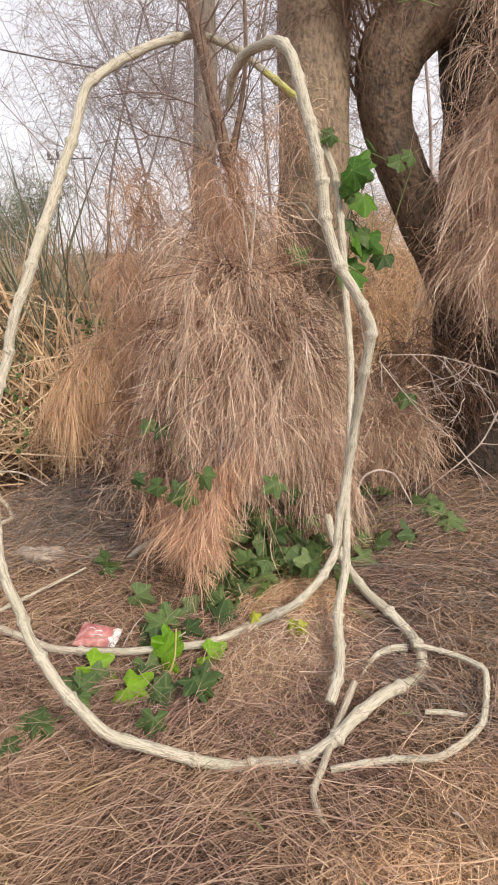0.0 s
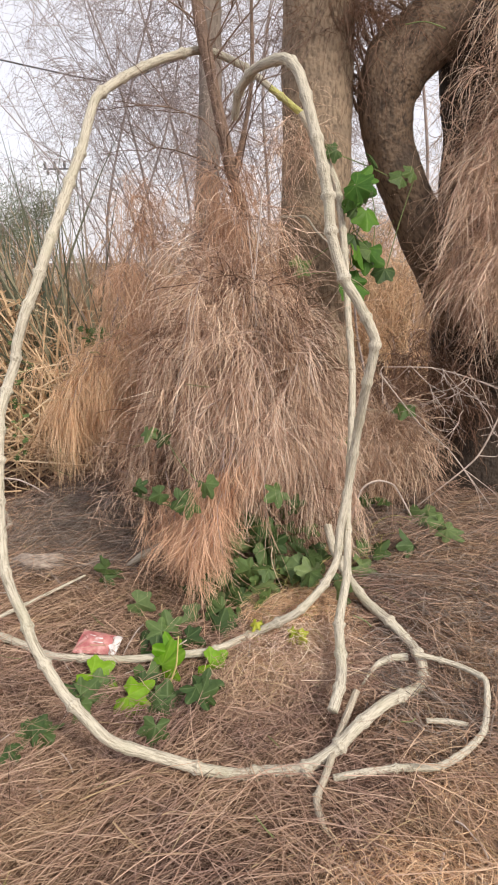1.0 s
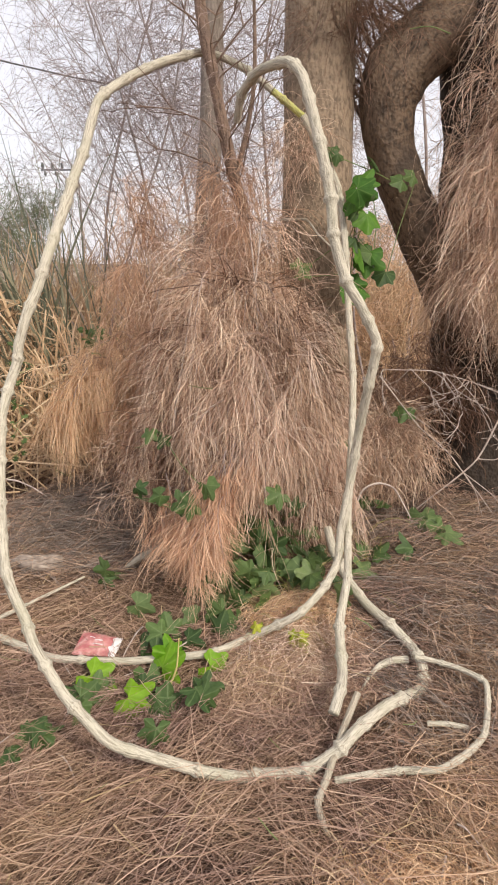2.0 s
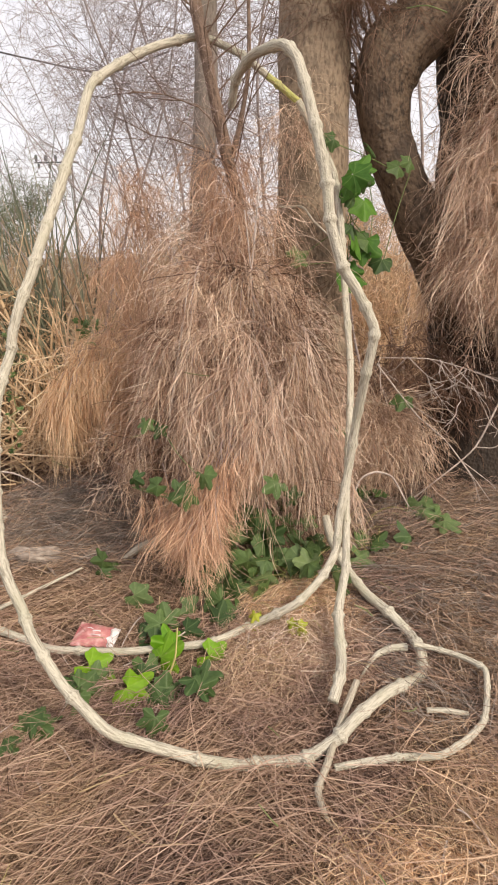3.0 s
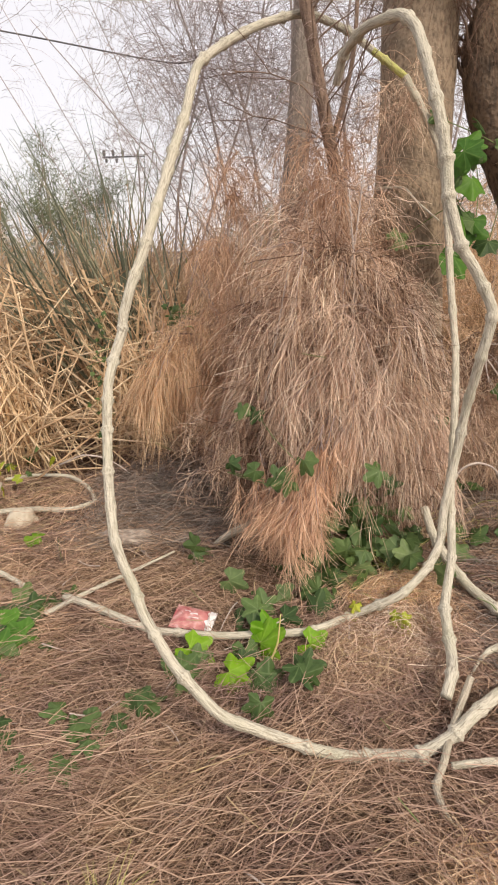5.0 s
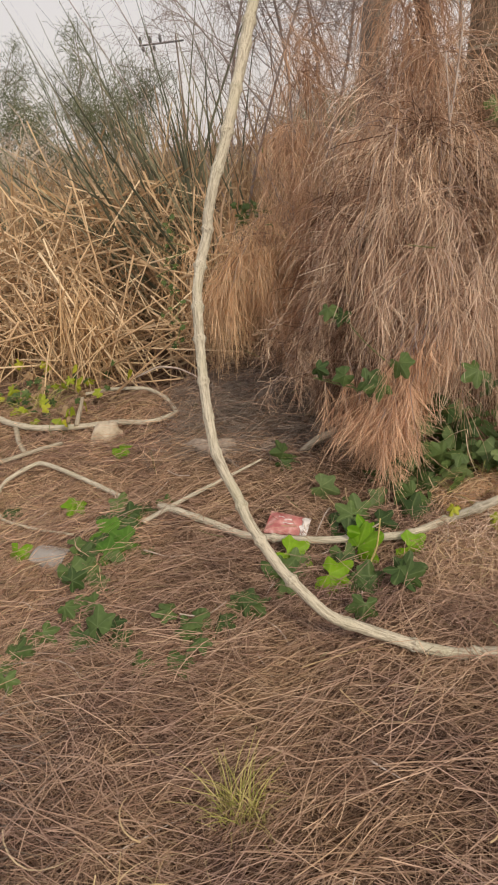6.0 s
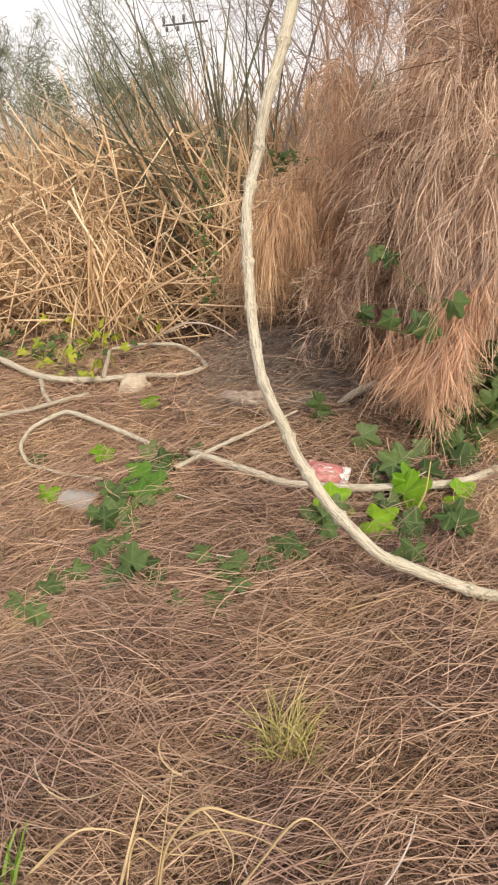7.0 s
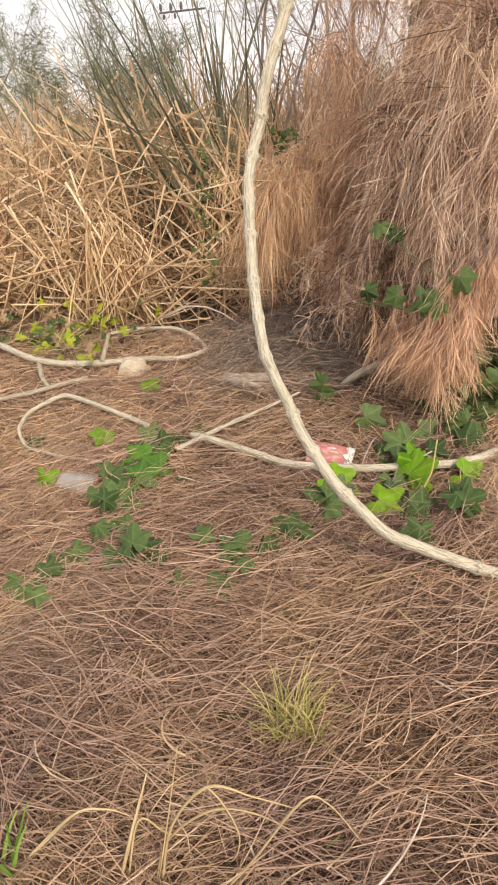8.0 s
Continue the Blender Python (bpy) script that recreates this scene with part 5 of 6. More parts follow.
# ---- reeds ----
def build_reeds():
    n = 2200
    x = rng.uniform(-4.6, -0.95, n)
    y = 3.2 + rng.uniform(0, 1, n) ** 1.2 * 1.5
    top = np.clip(0.40 + (y - 3.15) * 1.2, 0, 1.0) * (0.9 + 0.18 * np.sin(2.6 * x + 0.5)) * np.clip((-0.6 - x) / 0.6, 0.3, 1)
    z = ground_z(x, y) + rng.uniform(0.02, 1, n) * top
    a = rng.normal(0, 0.7, n) + np.where(rng.random(n) < 0.5, 0, math.pi)
    el = np.where(rng.random(n) < 0.45, rng.normal(0, 0.3, n), rng.normal(0.95, 0.35, n)) * rng.choice([-1, 1], n)
    d = np.stack([np.cos(a) * np.cos(el), np.sin(a) * np.cos(el) * 0.6, np.sin(el)], axis=1)
    L = rng.uniform(0.3, 1.0, n)
    s = np.linspace(-0.5, 0.5, 5)
    p = np.stack([x, y, z], axis=1)[:, None, :] + unit(d)[:, None, :] * (L[:, None] * s)[..., None]
    p[:, :, 2] -= (rng.uniform(0, 0.16, n) * L)[:, None] * (2 * s) ** 2
    p[:, :, 2] = np.maximum(p[:, :, 2], ground_z(p[:, :, 0], p[:, :, 1]) + 0.01)
    mid = p.mean(axis=1)
    p = p[~((np.abs(mid[:, 0] + 1.36) < 0.20) & (mid[:, 1] < 3.6) & (mid[:, 2] < 0.30))]
    ob = part("reed_thatch", ribbons("reed_thatch", p, rng.uniform(0.005, 0.013, len(p)), 0.5), M_REED_OLD)
    tagged(ob, "tangled bank of dry broken tan reeds", "reeds", kind="stuff")
    # thicker straight stalks lying over the front of the bank
    n = 880
    x, y = rng.uniform(-4.2, -1.0, n), rng.uniform(3.12, 4.0, n)
    y = np.where(x > -1.15, np.maximum(y, 3.35), y)
    z = ground_z(x, y) + rng.uniform(0.05, 0.95, n) * np.clip(0.45 + (y - 3.15) * 1.2, 0, 1.0)
    a, el = rng.normal(0, 0.35, n), rng.choice([0.15, -0.2, 0.5, -0.55, 1.0, -1.1, 1.35, -1.3], n) + rng.normal(0, 0.15, n)
    d = np.stack([np.cos(a) * np.cos(el), np.sin(a) * np.cos(el), np.sin(el)], axis=1)
    s = np.linspace(-0.5, 0.5, 4)
    p = np.stack([x, y, z], axis=1)[:, None, :] + d[:, None, :] * (rng.uniform(0.35, 1.0, n)[:, None] * s)[..., None]
    p[:, :, 2] = np.maximum(p[:, :, 2], ground_z(p[:, :, 0], p[:, :, 1]) + 0.01)
    mid = p.mean(axis=1)
    p = p[~((np.abs(mid[:, 0] + 1.36) < 0.20) & (mid[:, 1] < 3.5) & (mid[:, 2] < 0.26))]
    n = len(p)
    near = np.argsort(p[:, :, 1].mean(axis=1) + 0.08 * np.abs(p[:, :, 0].mean(axis=1) + 1.7))
    wide = rng.uniform(0.006, 0.016, n)
    bank = tagged(empty("reed_bank", (-2.0, 3.2, float(ground_z(-2.0, 3.2)))), "stiff pale broken reed stalks crossing each other before the bank", "reeds")
    here = np.array(bank.location)
    for q in near[:290]:
        v, f, k = tube(p[q] - here, [wide[q] * 0.5, wide[q] * 0.4], 4, 0, 0, 0.2, int(q) % 40)
        part("stalk", np_mesh("stalk", v, f, vec=k), M_REEDSTALK, bank)
    ob = part("reed_stalks", ribbons("reed_stalks", p[near[290:]], wide[near[290:]], 0.75), M_REED)
    tagged(ob, "stiff pale broken reed stalks crossing each other", "reeds", kind="stuff")
    # golden reeds further back, behind the needle curtain
    n = 900
    x, y = rng.uniform(-1.9, 0.5, n), rng.uniform(4.1, 5.2, n)
    c = np.stack([x, y, ground_z(x, y) + rng.uniform(0, 0.35, n)], axis=1)
    o = np.stack([rng.normal(0, 0.45, n), rng.normal(0, 0.3, n), np.full(n, 1.0)], axis=1)
    p = droop(c, o, rng.uniform(0.35, 0.8, n), 6, 0.18, 0.07)
    ob = part("reed_thatch", ribbons("reed_thatch", p, rng.uniform(0.006, 0.014, n), 0.4), M_REED)
    tagged(ob, "golden dry reeds standing behind the needle curtain", "reeds", kind="stuff")
    n = 6000
    x, y = rng.uniform(-7.5, 3.0, n), rng.uniform(5.3, 7.2, n)
    c = np.stack([x, y, ground_z(x, y) + rng.uniform(0, 0.4, n)], axis=1)
    o = np.stack([rng.normal(0, 0.3, n), rng.normal(0, 0.3, n), np.full(n, 1.0)], axis=1)
    p = droop(c, o, rng.uniform(0.5, 1.35, n) * (0.86 + 0.22 * np.sin(1.9 * x + 1.3) * np.sin(0.8 * x) + 0.1 * np.sin(5.3 * x) + rng.normal(0, 0.1, n)), 6, 0.15, 0.08)
    ob = part("far_reeds", ribbons("far_reeds", p, rng.uniform(0.014, 0.028, n), 0.3), M_REED_OLD)
    tagged(ob, "belt of standing golden reeds beyond the clearing", "reeds", kind="stuff")
    # drooping sheaves along the front of the bank
    for cx, cy, top, m in ((-1.78, 3.2, 0.72, 110), (-1.95, 3.3, 0.8, 40), (-2.6, 3.45, 0.8, 30), (-1.15, 3.45, 0.85, 60)):
        c = np.stack([rng.normal(cx, 0.09, m), rng.normal(cy, 0.06, m), rng.uniform(top * 0.5, top, m)], axis=1)
        o = np.stack([rng.normal(0, 0.3, m), np.full(m, -0.12), rng.normal(-0.7, 0.3, m)], axis=1)
        p = droop(c, o, rng.uniform(0.35, 0.8, m), 6, 0.5, 0.07)
        p[:, :, 2] = np.maximum(p[:, :, 2], ground_z(p[:, :, 0], p[:, :, 1]) + 0.01)
        ob = part("reed_sheaf", ribbons("reed_sheaf", p, rng.uniform(0.004, 0.010, m), 0.5), M_REED)
        tagged(ob, "hanging sheaf of dry golden reed leaves", "reeds", kind="stuff")
    # green blades
    for cx, cy, m, hi in ((-1.22, 3.85, 120, 1.9), (-1.75, 4.2, 55, 1.8), (-2.4, 4.3, 40, 1.5), (-3.2, 4.4, 34, 1.3)):
        c = np.stack([rng.normal(cx, 0.22, m), rng.normal(cy, 0.18, m), rng.uniform(0.2, 0.6, m)], axis=1)
        o = np.stack([rng.normal(-0.34, 0.28, m), rng.normal(0, 0.2, m), np.full(m, 1.0)], axis=1)
        p = droop(c, o, rng.uniform(0.6, hi, m), 8, 0.09, 0.035)
        ob = part("green_reeds", ribbons("green_reeds", p, rng.uniform(0.011, 0.027, m), 0.1), M_BLADE)
        tagged(ob, "upright grey-green reed blades above the dry bank", "reeds", kind="stuff")


# ---- the vine ----
def lift(pts, by=0.016):
    return [(x, y, z + by) for x, y, z in pts]


def stem(name, pts, radius, mat, parent, seed=0, knots=0.42, sides=18, steps=12, gap=0.13, label="", ridges=0.022):
    v, f, k = tube(smooth_path(pts, steps, 0.62), radius, sides, 0.022, knots, gap, seed, ridges=ridges)
    return part(name, np_mesh(name, v, f, vec=k), mat, parent, label)


def build_vine():
    vine = tagged(empty("vine"), "thick pale woody vine coiled in a tall upright loop", "vine")
    stem("lichen_stem", LOOP[:3], [0.0135, 0.0135], M_VINE_MOSS, vine, 8, label="stretch of stem yellow with lichen")
    stem("loop_stem", LOOP[2:], [0.0140, 0.0165, 0.0175, 0.0155, 0.0145, 0.0145, 0.0152, 0.0168, 0.0178, 0.0176, 0.0162], M_VINE, vine, 1)
    stem("hanging_stem", MAIN, [0.0155, 0.0175, 0.018, 0.017, 0.0155, 0.0145, 0.013, 0.013, 0.0135], M_VINE, vine, 2, label="pale vine stem that bends down and trails along the ground")
    stem("tail_stem", TAIL, [0.015, 0.015, 0.0138, 0.0132, 0.0135, 0.0165, 0.0160], M_VINE, vine, 3)
    stem("side_shoot", lift(SHOOT_A, 0.034), [0.010, 0.0105, 0.010, 0.009, 0.006], M_VINE_OLD, vine, 4)
    stem("side_shoot", lift(SHOOT_B, 0.028), [0.0095, 0.010, 0.010, 0.009, 0.0085, 0.008], M_VINE, vine, 5)
    stem("side_shoot", lift(SHOOT_C, 0.022), [0.012, 0.012, 0.006, 0.0035], M_VINE, vine, 6)
    stem("spur", KNOB, [0.018, 0.016, 0.013], M_VINE, vine, 7)
    for name, pts, r, lab in (("stick", STICK, [0.008, 0.008, 0.007], "short pale broken stick lying on the litter"),
                              ("bent_stick", STICK_D, [0.011, 0.010, 0.008, 0.006, 0.005], "bent pale vine cutting lying on the litter"),
                              ("curved_branch", STICK_E, [0.016, 0.015, 0.013, 0.011, 0.009], "curved pale branch lying before the reeds"),
                              ("stub", STICK_F, [0.012, 0.010, 0.009], "short pale branch stub standing in the litter"),
                              ("grey_stick", STICK_G, [0.010, 0.010, 0.008], "grey stick lying on the litter"),
                              ("thin_stick", STICK_H, [0.009, 0.008, 0.007, 0.004], "thin straight pale stick on the litter"),
                              ("short_stub", STICK_I, [0.014, 0.012, 0.012], "short grey stub of wood"),
                              ("root", ROOT, [0.012, 0.016, 0.015], "pale exposed root at the foot of the curtain")):
        ob = stem(name, [(x, y - 0.035, z) for x, y, z in lift(pts, 0.036)] if name == "stick" else lift(pts, 0.03), r, M_VINE_OLD if "grey" in lab or name in ("root", "stub") else M_VINE, None, len(lab), 0.15)
        tagged(ob, lab, "stick")


# ---- ivy ----
def leaf_mesh(name, size, fold, seed, deep=0.6):
    """A five-lobed leaf with a notch at the stalk, folded along its ribs."""
    r0 = random.Random(seed)
    lobes = ((0, 1.16, 34), (-60, 1.0, 32), (60, 1.0, 32), (-120, 0.80, 36), (120, 0.80, 36))
    tips = []
    for a in range(-156, 157, 6):
        reach = max(ln * math.exp(-(abs((a - c) / w) ** 1.6) * 0.72) for c, ln, w in lobes)
        tips.append((a, max(reach, deep) * (0.72 if abs(a) > 150 else 1.0)))
    verts, skin, faces = [(0, 0, 0)], [(0, 0, 0)], []
    rings = (0.5, 1.0)
    for q in rings:
        for i, (a, r) in enumerate(tips):
            rr = size * r * q * (0.97 + 0.06 * r0.random()) * (1.0 if q == 1 else 1.05)
            t = radians(a)
            x, y = math.sin(t) * rr, math.cos(t) * rr
            off = min(abs(a - c) for c, _, _ in lobes)
            z = -0.4 * fold * rr * min(1.0, off / 26) - 0.45 * fold * rr * q + 0.03 * size * (r0.random() - 0.5) + 0.12 * size * q * math.sin(t * 2 + seed)
            z -= abs(x) * fold * 1.3
            verts.append((x, y + size * 0.1, z))
            skin.append((min(1.0, off / 30), q, 0))
    n = len(tips)
    for i in range(n - 1):
        faces.append((0, 1 + i, 2 + i, 2 + i))
        faces.append((1 + i, 1 + n + i, 2 + n + i, 2 + i))
    me = bpy.data.meshes.new(name)
    me.from_pydata(verts, [], [f[:3] if f[2] == f[3] else f for f in faces])
    at = me.attributes.new("skin", "FLOAT_VECTOR", "POINT")
    at.data.foreach_set("vector", np.array(skin, np.float32).ravel())
    me.polygons.foreach_set("use_smooth", np.full(len(me.polygons), True))
    return me


LEAF_SHAPES = [leaf_mesh("leaf", 0.062, f, i + 9, d) for i, (f, d) in enumerate(((0.14, 0.72), (0.22, 0.80), (0.26, 0.68)))]
LEAF_SHAPES = LEAF_SHAPES + [leaf_mesh("leaf", 0.062, f, i, d) for i, (f, d) in enumerate(((0.14, 0.54), (0.22, 0.62), (0.30, 0.52), (0.18, 0.66), (0.34, 0.58)))]
LEAF_SETS = {}
for mat in (M_LEAF, M_LEAF_MID, M_LEAF_DUSTY, M_LEAF_BRIGHT, M_LEAF_DRY, M_LEAF_YELLOW):
    LEAF_SETS[mat.name] = []
    for me in LEAF_SHAPES:
        c = me.copy()
        c.materials.append(mat)
        LEAF_SETS[mat.name].append(c)


def ivy(label, places, bright=(), dry=(), size=1.0, facing=(0, -0.55, 0.8), stalk=0.06, spread=0.35, ground=True, name="ivy", young=None, broad=0.4):
    """A trailing plant: leaves at their places, each on a stalk that rises from a creeping stem."""
    r0 = random.Random(len(places) * 7 + int(size * 100))
    plant = tagged(empty(name), label, "ivy plant")
    items = []
    prev = None
    for i, p in enumerate(places):
        kind = (young or M_LEAF_BRIGHT) if i in bright else M_LEAF_DRY if i in dry else M_LEAF
        ob = part("leaf", LEAF_SETS[kind.name][r0.randrange(3) if r0.random() < broad else 3 + r0.randrange(5)], None, plant)
        nrm = (Vector(facing) + Vector((r0.gauss(0, spread), r0.gauss(0, spread), r0.gauss(0, spread * 0.6)))).normalized()
        tip = Vector((r0.gauss(0, 0.8), -0.5, -0.3)) if r0.random() < 0.75 else Vector((r0.gauss(0, 1), 0.6, 0.1))
        tip = (tip - nrm * tip.dot(nrm)).normalized()
        side = tip.cross(nrm)
        s = size * r0.uniform(0.8, 1.15) * (1.0 if i in bright else 0.8)
        m = Matrix((side, tip, nrm)).transposed().to_4x4()
        ob.matrix_local = Matrix.Translation(p) @ m @ Matrix.Diagonal((s, s, s, 1))
        foot = Vector(p) - nrm * 0.02 - tip * 0.03 + Vector((0, 0.02, -stalk))
        if ground:
            foot.z = float(ground_z(foot.x, foot.y)) + 0.008
        mid = (Vector(p) + foot) / 2 + Vector((0, 0.01, 0.005))
        v, f, k = tube(smooth_path([tuple(p), tuple(mid), tuple(foot)], 4), [0.0014, 0.0018], 5, 0, 0, 0.2, i, False)
        stalk_ob = part("stalk", np_mesh("stalk", v, f, vec=k), M_GREENSTEM, ob)
        stalk_ob.matrix_parent_inverse = ob.matrix_local.inverted()
        if prev is not None and (foot - prev).length < 0.45:
            mid = (foot + prev) / 2 + Vector((r0.gauss(0, 0.02), r0.gauss(0, 0.02), 0.006))
            items.append(tube(smooth_path([tuple(prev), tuple(mid), tuple(foot)], 4), [0.0022, 0.0022], 5, 0, 0, 0.2, i + 50, False))
        prev = foot
    if items:
        part("runner", tubes("runner", items), M_GREENSTEM, plant)["kind"] = "stuff"


def scatter(places, n, spread, seed):
    """More leaves of a patch, close round its chief ones."""
    r0 = random.Random(seed)
    out = []
    for _ in range(n):
        q = r0.choice(places)
        out.append((q[0] + r0.gauss(0, spread), q[1] + r0.gauss(0, spread), q[2] + r0.gauss(0, spread * 0.5)))
    return [(x, y, max(z, float(ground_z(x, y)) + 0.03)) for x, y, z in out]


def build_ivy():
    ivy("bright green ivy trailing beside a red packet", LEAVES_FRONT + scatter(LEAVES_FRONT[4:11], 15, 0.055, 5), bright=(0, 1, 2, 3, 4), size=1.26, facing=(0, -0.85, 0.6), broad=0.15)
    ivy("dark green ivy crowding the foot of the needle curtain", LEAVES_BASE + scatter(LEAVES_BASE, 52, 0.085, 3), bright=(2, 5, 9, 14, 18, 22, 27, 31, 36, 41, 47, 53, 58, 63), size=1.1, facing=(0, -0.8, 0.5), spread=0.6, young=M_LEAF_DUSTY)
    ivy("mid-green ivy hanging before the needle curtain", LEAVES_FOOT + scatter(LEAVES_FOOT, 14, 0.05, 12), bright=(1, 3, 6, 9, 12, 15, 18), size=1.1, facing=(0.1, -0.85, 0.3), spread=0.5, young=M_LEAF_DUSTY)
    ivy("green ivy climbing a tree trunk", LEAVES_TRUNK + scatter(LEAVES_TRUNK[:4] + LEAVES_TRUNK[5:6], 11, 0.04, 4), bright=(0, 1, 2, 5, 12, 14, 17, 19, 21), broad=0.95, size=1.2, stalk=0.02, facing=(0.1, -0.75, 0.5), spread=0.45, ground=False, young=M_LEAF_MID)
    ivy("dusty green ivy sprigs on needle litter by a tree", LEAVES_RIGHT, bright=(0, 1, 4, 7), size=1.3, young=M_LEAF_DUSTY)
    ivy("dusty green ivy hanging in the needle curtain", LEAVES_DRAPE, size=1.05, facing=(-0.2, -0.9, 0.3), ground=False)
    ivy("green ivy cluster over the cut ends of two sticks", LEAVES_CLUSTER + scatter(LEAVES_CLUSTER, 10, 0.03, 6), bright=(1, 3, 5, 7, 9), size=1.15, facing=(0, -0.7, 0.7), young=M_LEAF_MID)
    ivy("patchy green ivy creeping over needle litter", [q for q in LEAVES_LEFT + scatter(LEAVES_LEFT[:16], 48, 0.045, 8) if abs(q[0] + 1.44) > 0.11 or abs(q[1] - 1.66) > 0.14], bright=(13, 16, 19, 20), size=1.0, facing=(0, -0.4, 0.9))


# ---- grasses and small things ----
def tuft(x, y, n, length, width, mat, label, out=0.6, pull=0.5, name="grass_tuft", wide=0.05):
    c = np.stack([rng.normal(x, wide, n), rng.normal(y, wide * 0.8, n), np.zeros(n)], axis=1)
    c[:, 2] = ground_z(c[:, 0], c[:, 1])
    a = rng.uniform(0, 2 * math.pi, n)
    o = np.stack([np.cos(a) * out, np.sin(a) * out, rng.uniform(0.4, 1.1, n)], axis=1)
    p = droop(c, o, rng.uniform(*length, n), 8, pull, 0.06)
    p[:, :, 2] = np.maximum(p[:, :, 2], ground_z(p[:, :, 0], p[:, :, 1]) + 0.006)
    ob = part(name, ribbons(name, p, rng.uniform(*width, n), 0.25), mat)
    tagged(ob, label, "grass", kind="stuff")


def build_weeds():
    ivy("small yellow-green sprigs beside the trailing vine", [(0.003, 1.80, 0.15), (0.015, 1.81, 0.12), (0.0, 1.79, 0.10), (0.15, 1.74, 0.14), (0.17, 1.75, 0.12), (0.135, 1.755, 0.115), (0.16, 1.74, 0.10), (0.125, 1.75, 0.135)], bright=range(8), size=0.46, facing=(0, -0.7, 0.6), name="sprig", young=M_LEAF_YELLOW, broad=0.0)
    r0 = random.Random(33)
    tall = [(-1.195 + r0.gauss(0, 0.03), 3.05 + r0.gauss(0, 0.02), 0.36 + 0.034 * i) for i in range(20)]
    ivy("slender dark green weed with small leaves before the reeds", tall, size=0.36, facing=(0, -0.7, 0.5), stalk=0.02, spread=0.8, ground=False, name="weed")
    low = [(-0.80 + r0.gauss(0, 0.05), 3.22 + r0.gauss(0, 0.04), 1.0 + r0.gauss(0, 0.035)) for i in range(14)]
    ivy("small green creeper leaves caught on dry stalks", low, size=0.42, facing=(0, -0.7, 0.5), stalk=0.03, spread=0.8, ground=False, name="creeper")
    r0 = random.Random(21)
    spots = [(-2.35, 3.05), (-2.1, 3.1), (-1.9, 3.05), (-2.5, 2.95), (-1.7, 3.0), (-2.2, 2.9), (-1.95, 2.8), (-1.75, 2.7), (-2.05, 2.95)]
    places = []
    for i in range(96):
        x, y = r0.choice(spots)
        x, y = x + r0.gauss(0, 0.09), y + r0.gauss(0, 0.07)
        places.append((x, y, float(ground_z(x, y)) + r0.uniform(0.04, 0.2)))
    ivy("low weeds with yellowing leaves before the dry reeds", places, bright=range(0, 96, 3), dry=range(1, 96, 5), size=0.58, facing=(0, -0.6, 0.6), spread=0.6, name="weeds", young=M_LEAF_YELLOW)


def arched_blades():
    """Long dry blades that rise from one tuft and bow over to the ground."""
    tuft_ob = tagged(empty("dry_grass", (-0.86, 0.58, float(ground_z(-0.86, 0.58)))), "long arched pale dry grass blades in a loose tuft", "grass")

    def blade(wide, *pts):
        v, f, k = tube(smooth_path(pts, 6) - np.array(tuft_ob.location), [wide * 0.45, wide * 0.42, wide * 0.14], 5, 0.05, 0, 0.2, len(pts))
        part("blade", np_mesh("blade", v, f, vec=k), M_STRAWBLADE, tuft_ob)

    blade(0.008, (-0.884, 0.575, -0.116), (-0.840, 0.587, 0.032), (-0.801, 0.599, 0.161))
    blade(0.003, (-0.810, 0.575, -0.097), (-0.771, 0.587, 0.087), (-0.740, 0.599, 0.240))
    blade(0.006, (-0.804, 0.575, -0.096), (-0.771, 0.587, 0.048), (-0.704, 0.599, 0.144), (-0.634, 0.611, 0.111), (-0.574, 0.623, 0.074))
    blade(0.005, (-0.818, 0.575, -0.112), (-0.784, 0.587, 0.003), (-0.706, 0.599, 0.081), (-0.637, 0.611, 0.067), (-0.567, 0.623, 0.002))
    blade(0.0045, (-0.702, 0.575, -0.120), (-0.640, 0.587, -0.022), (-0.557, 0.599, 0.134), (-0.517, 0.611, 0.114), (-0.466, 0.623, 0.006))
    blade(0.005, (-1.094, 0.575, -0.139), (-0.951, 0.587, 0.037), (-0.892, 0.599, 0.050), (-0.852, 0.611, 0.016))
    blade(0.0035, (-1.105, 0.575, -0.141), (-1.040, 0.587, -0.080), (-0.949, 0.599, 0.025), (-0.899, 0.611, 0.028))
    blade(0.004, (-0.869, 0.575, -0.112), (-0.827, 0.587, 0.052), (-0.787, 0.599, 0.002), (-0.724, 0.611, -0.015))
    blade(0.0035, (-0.704, 0.599, 0.144), (-0.682, 0.600, 0.098), (-0.665, 0.605, 0.007), (-0.684, 0.611, -0.080), (-0.726, 0.623, -0.108))


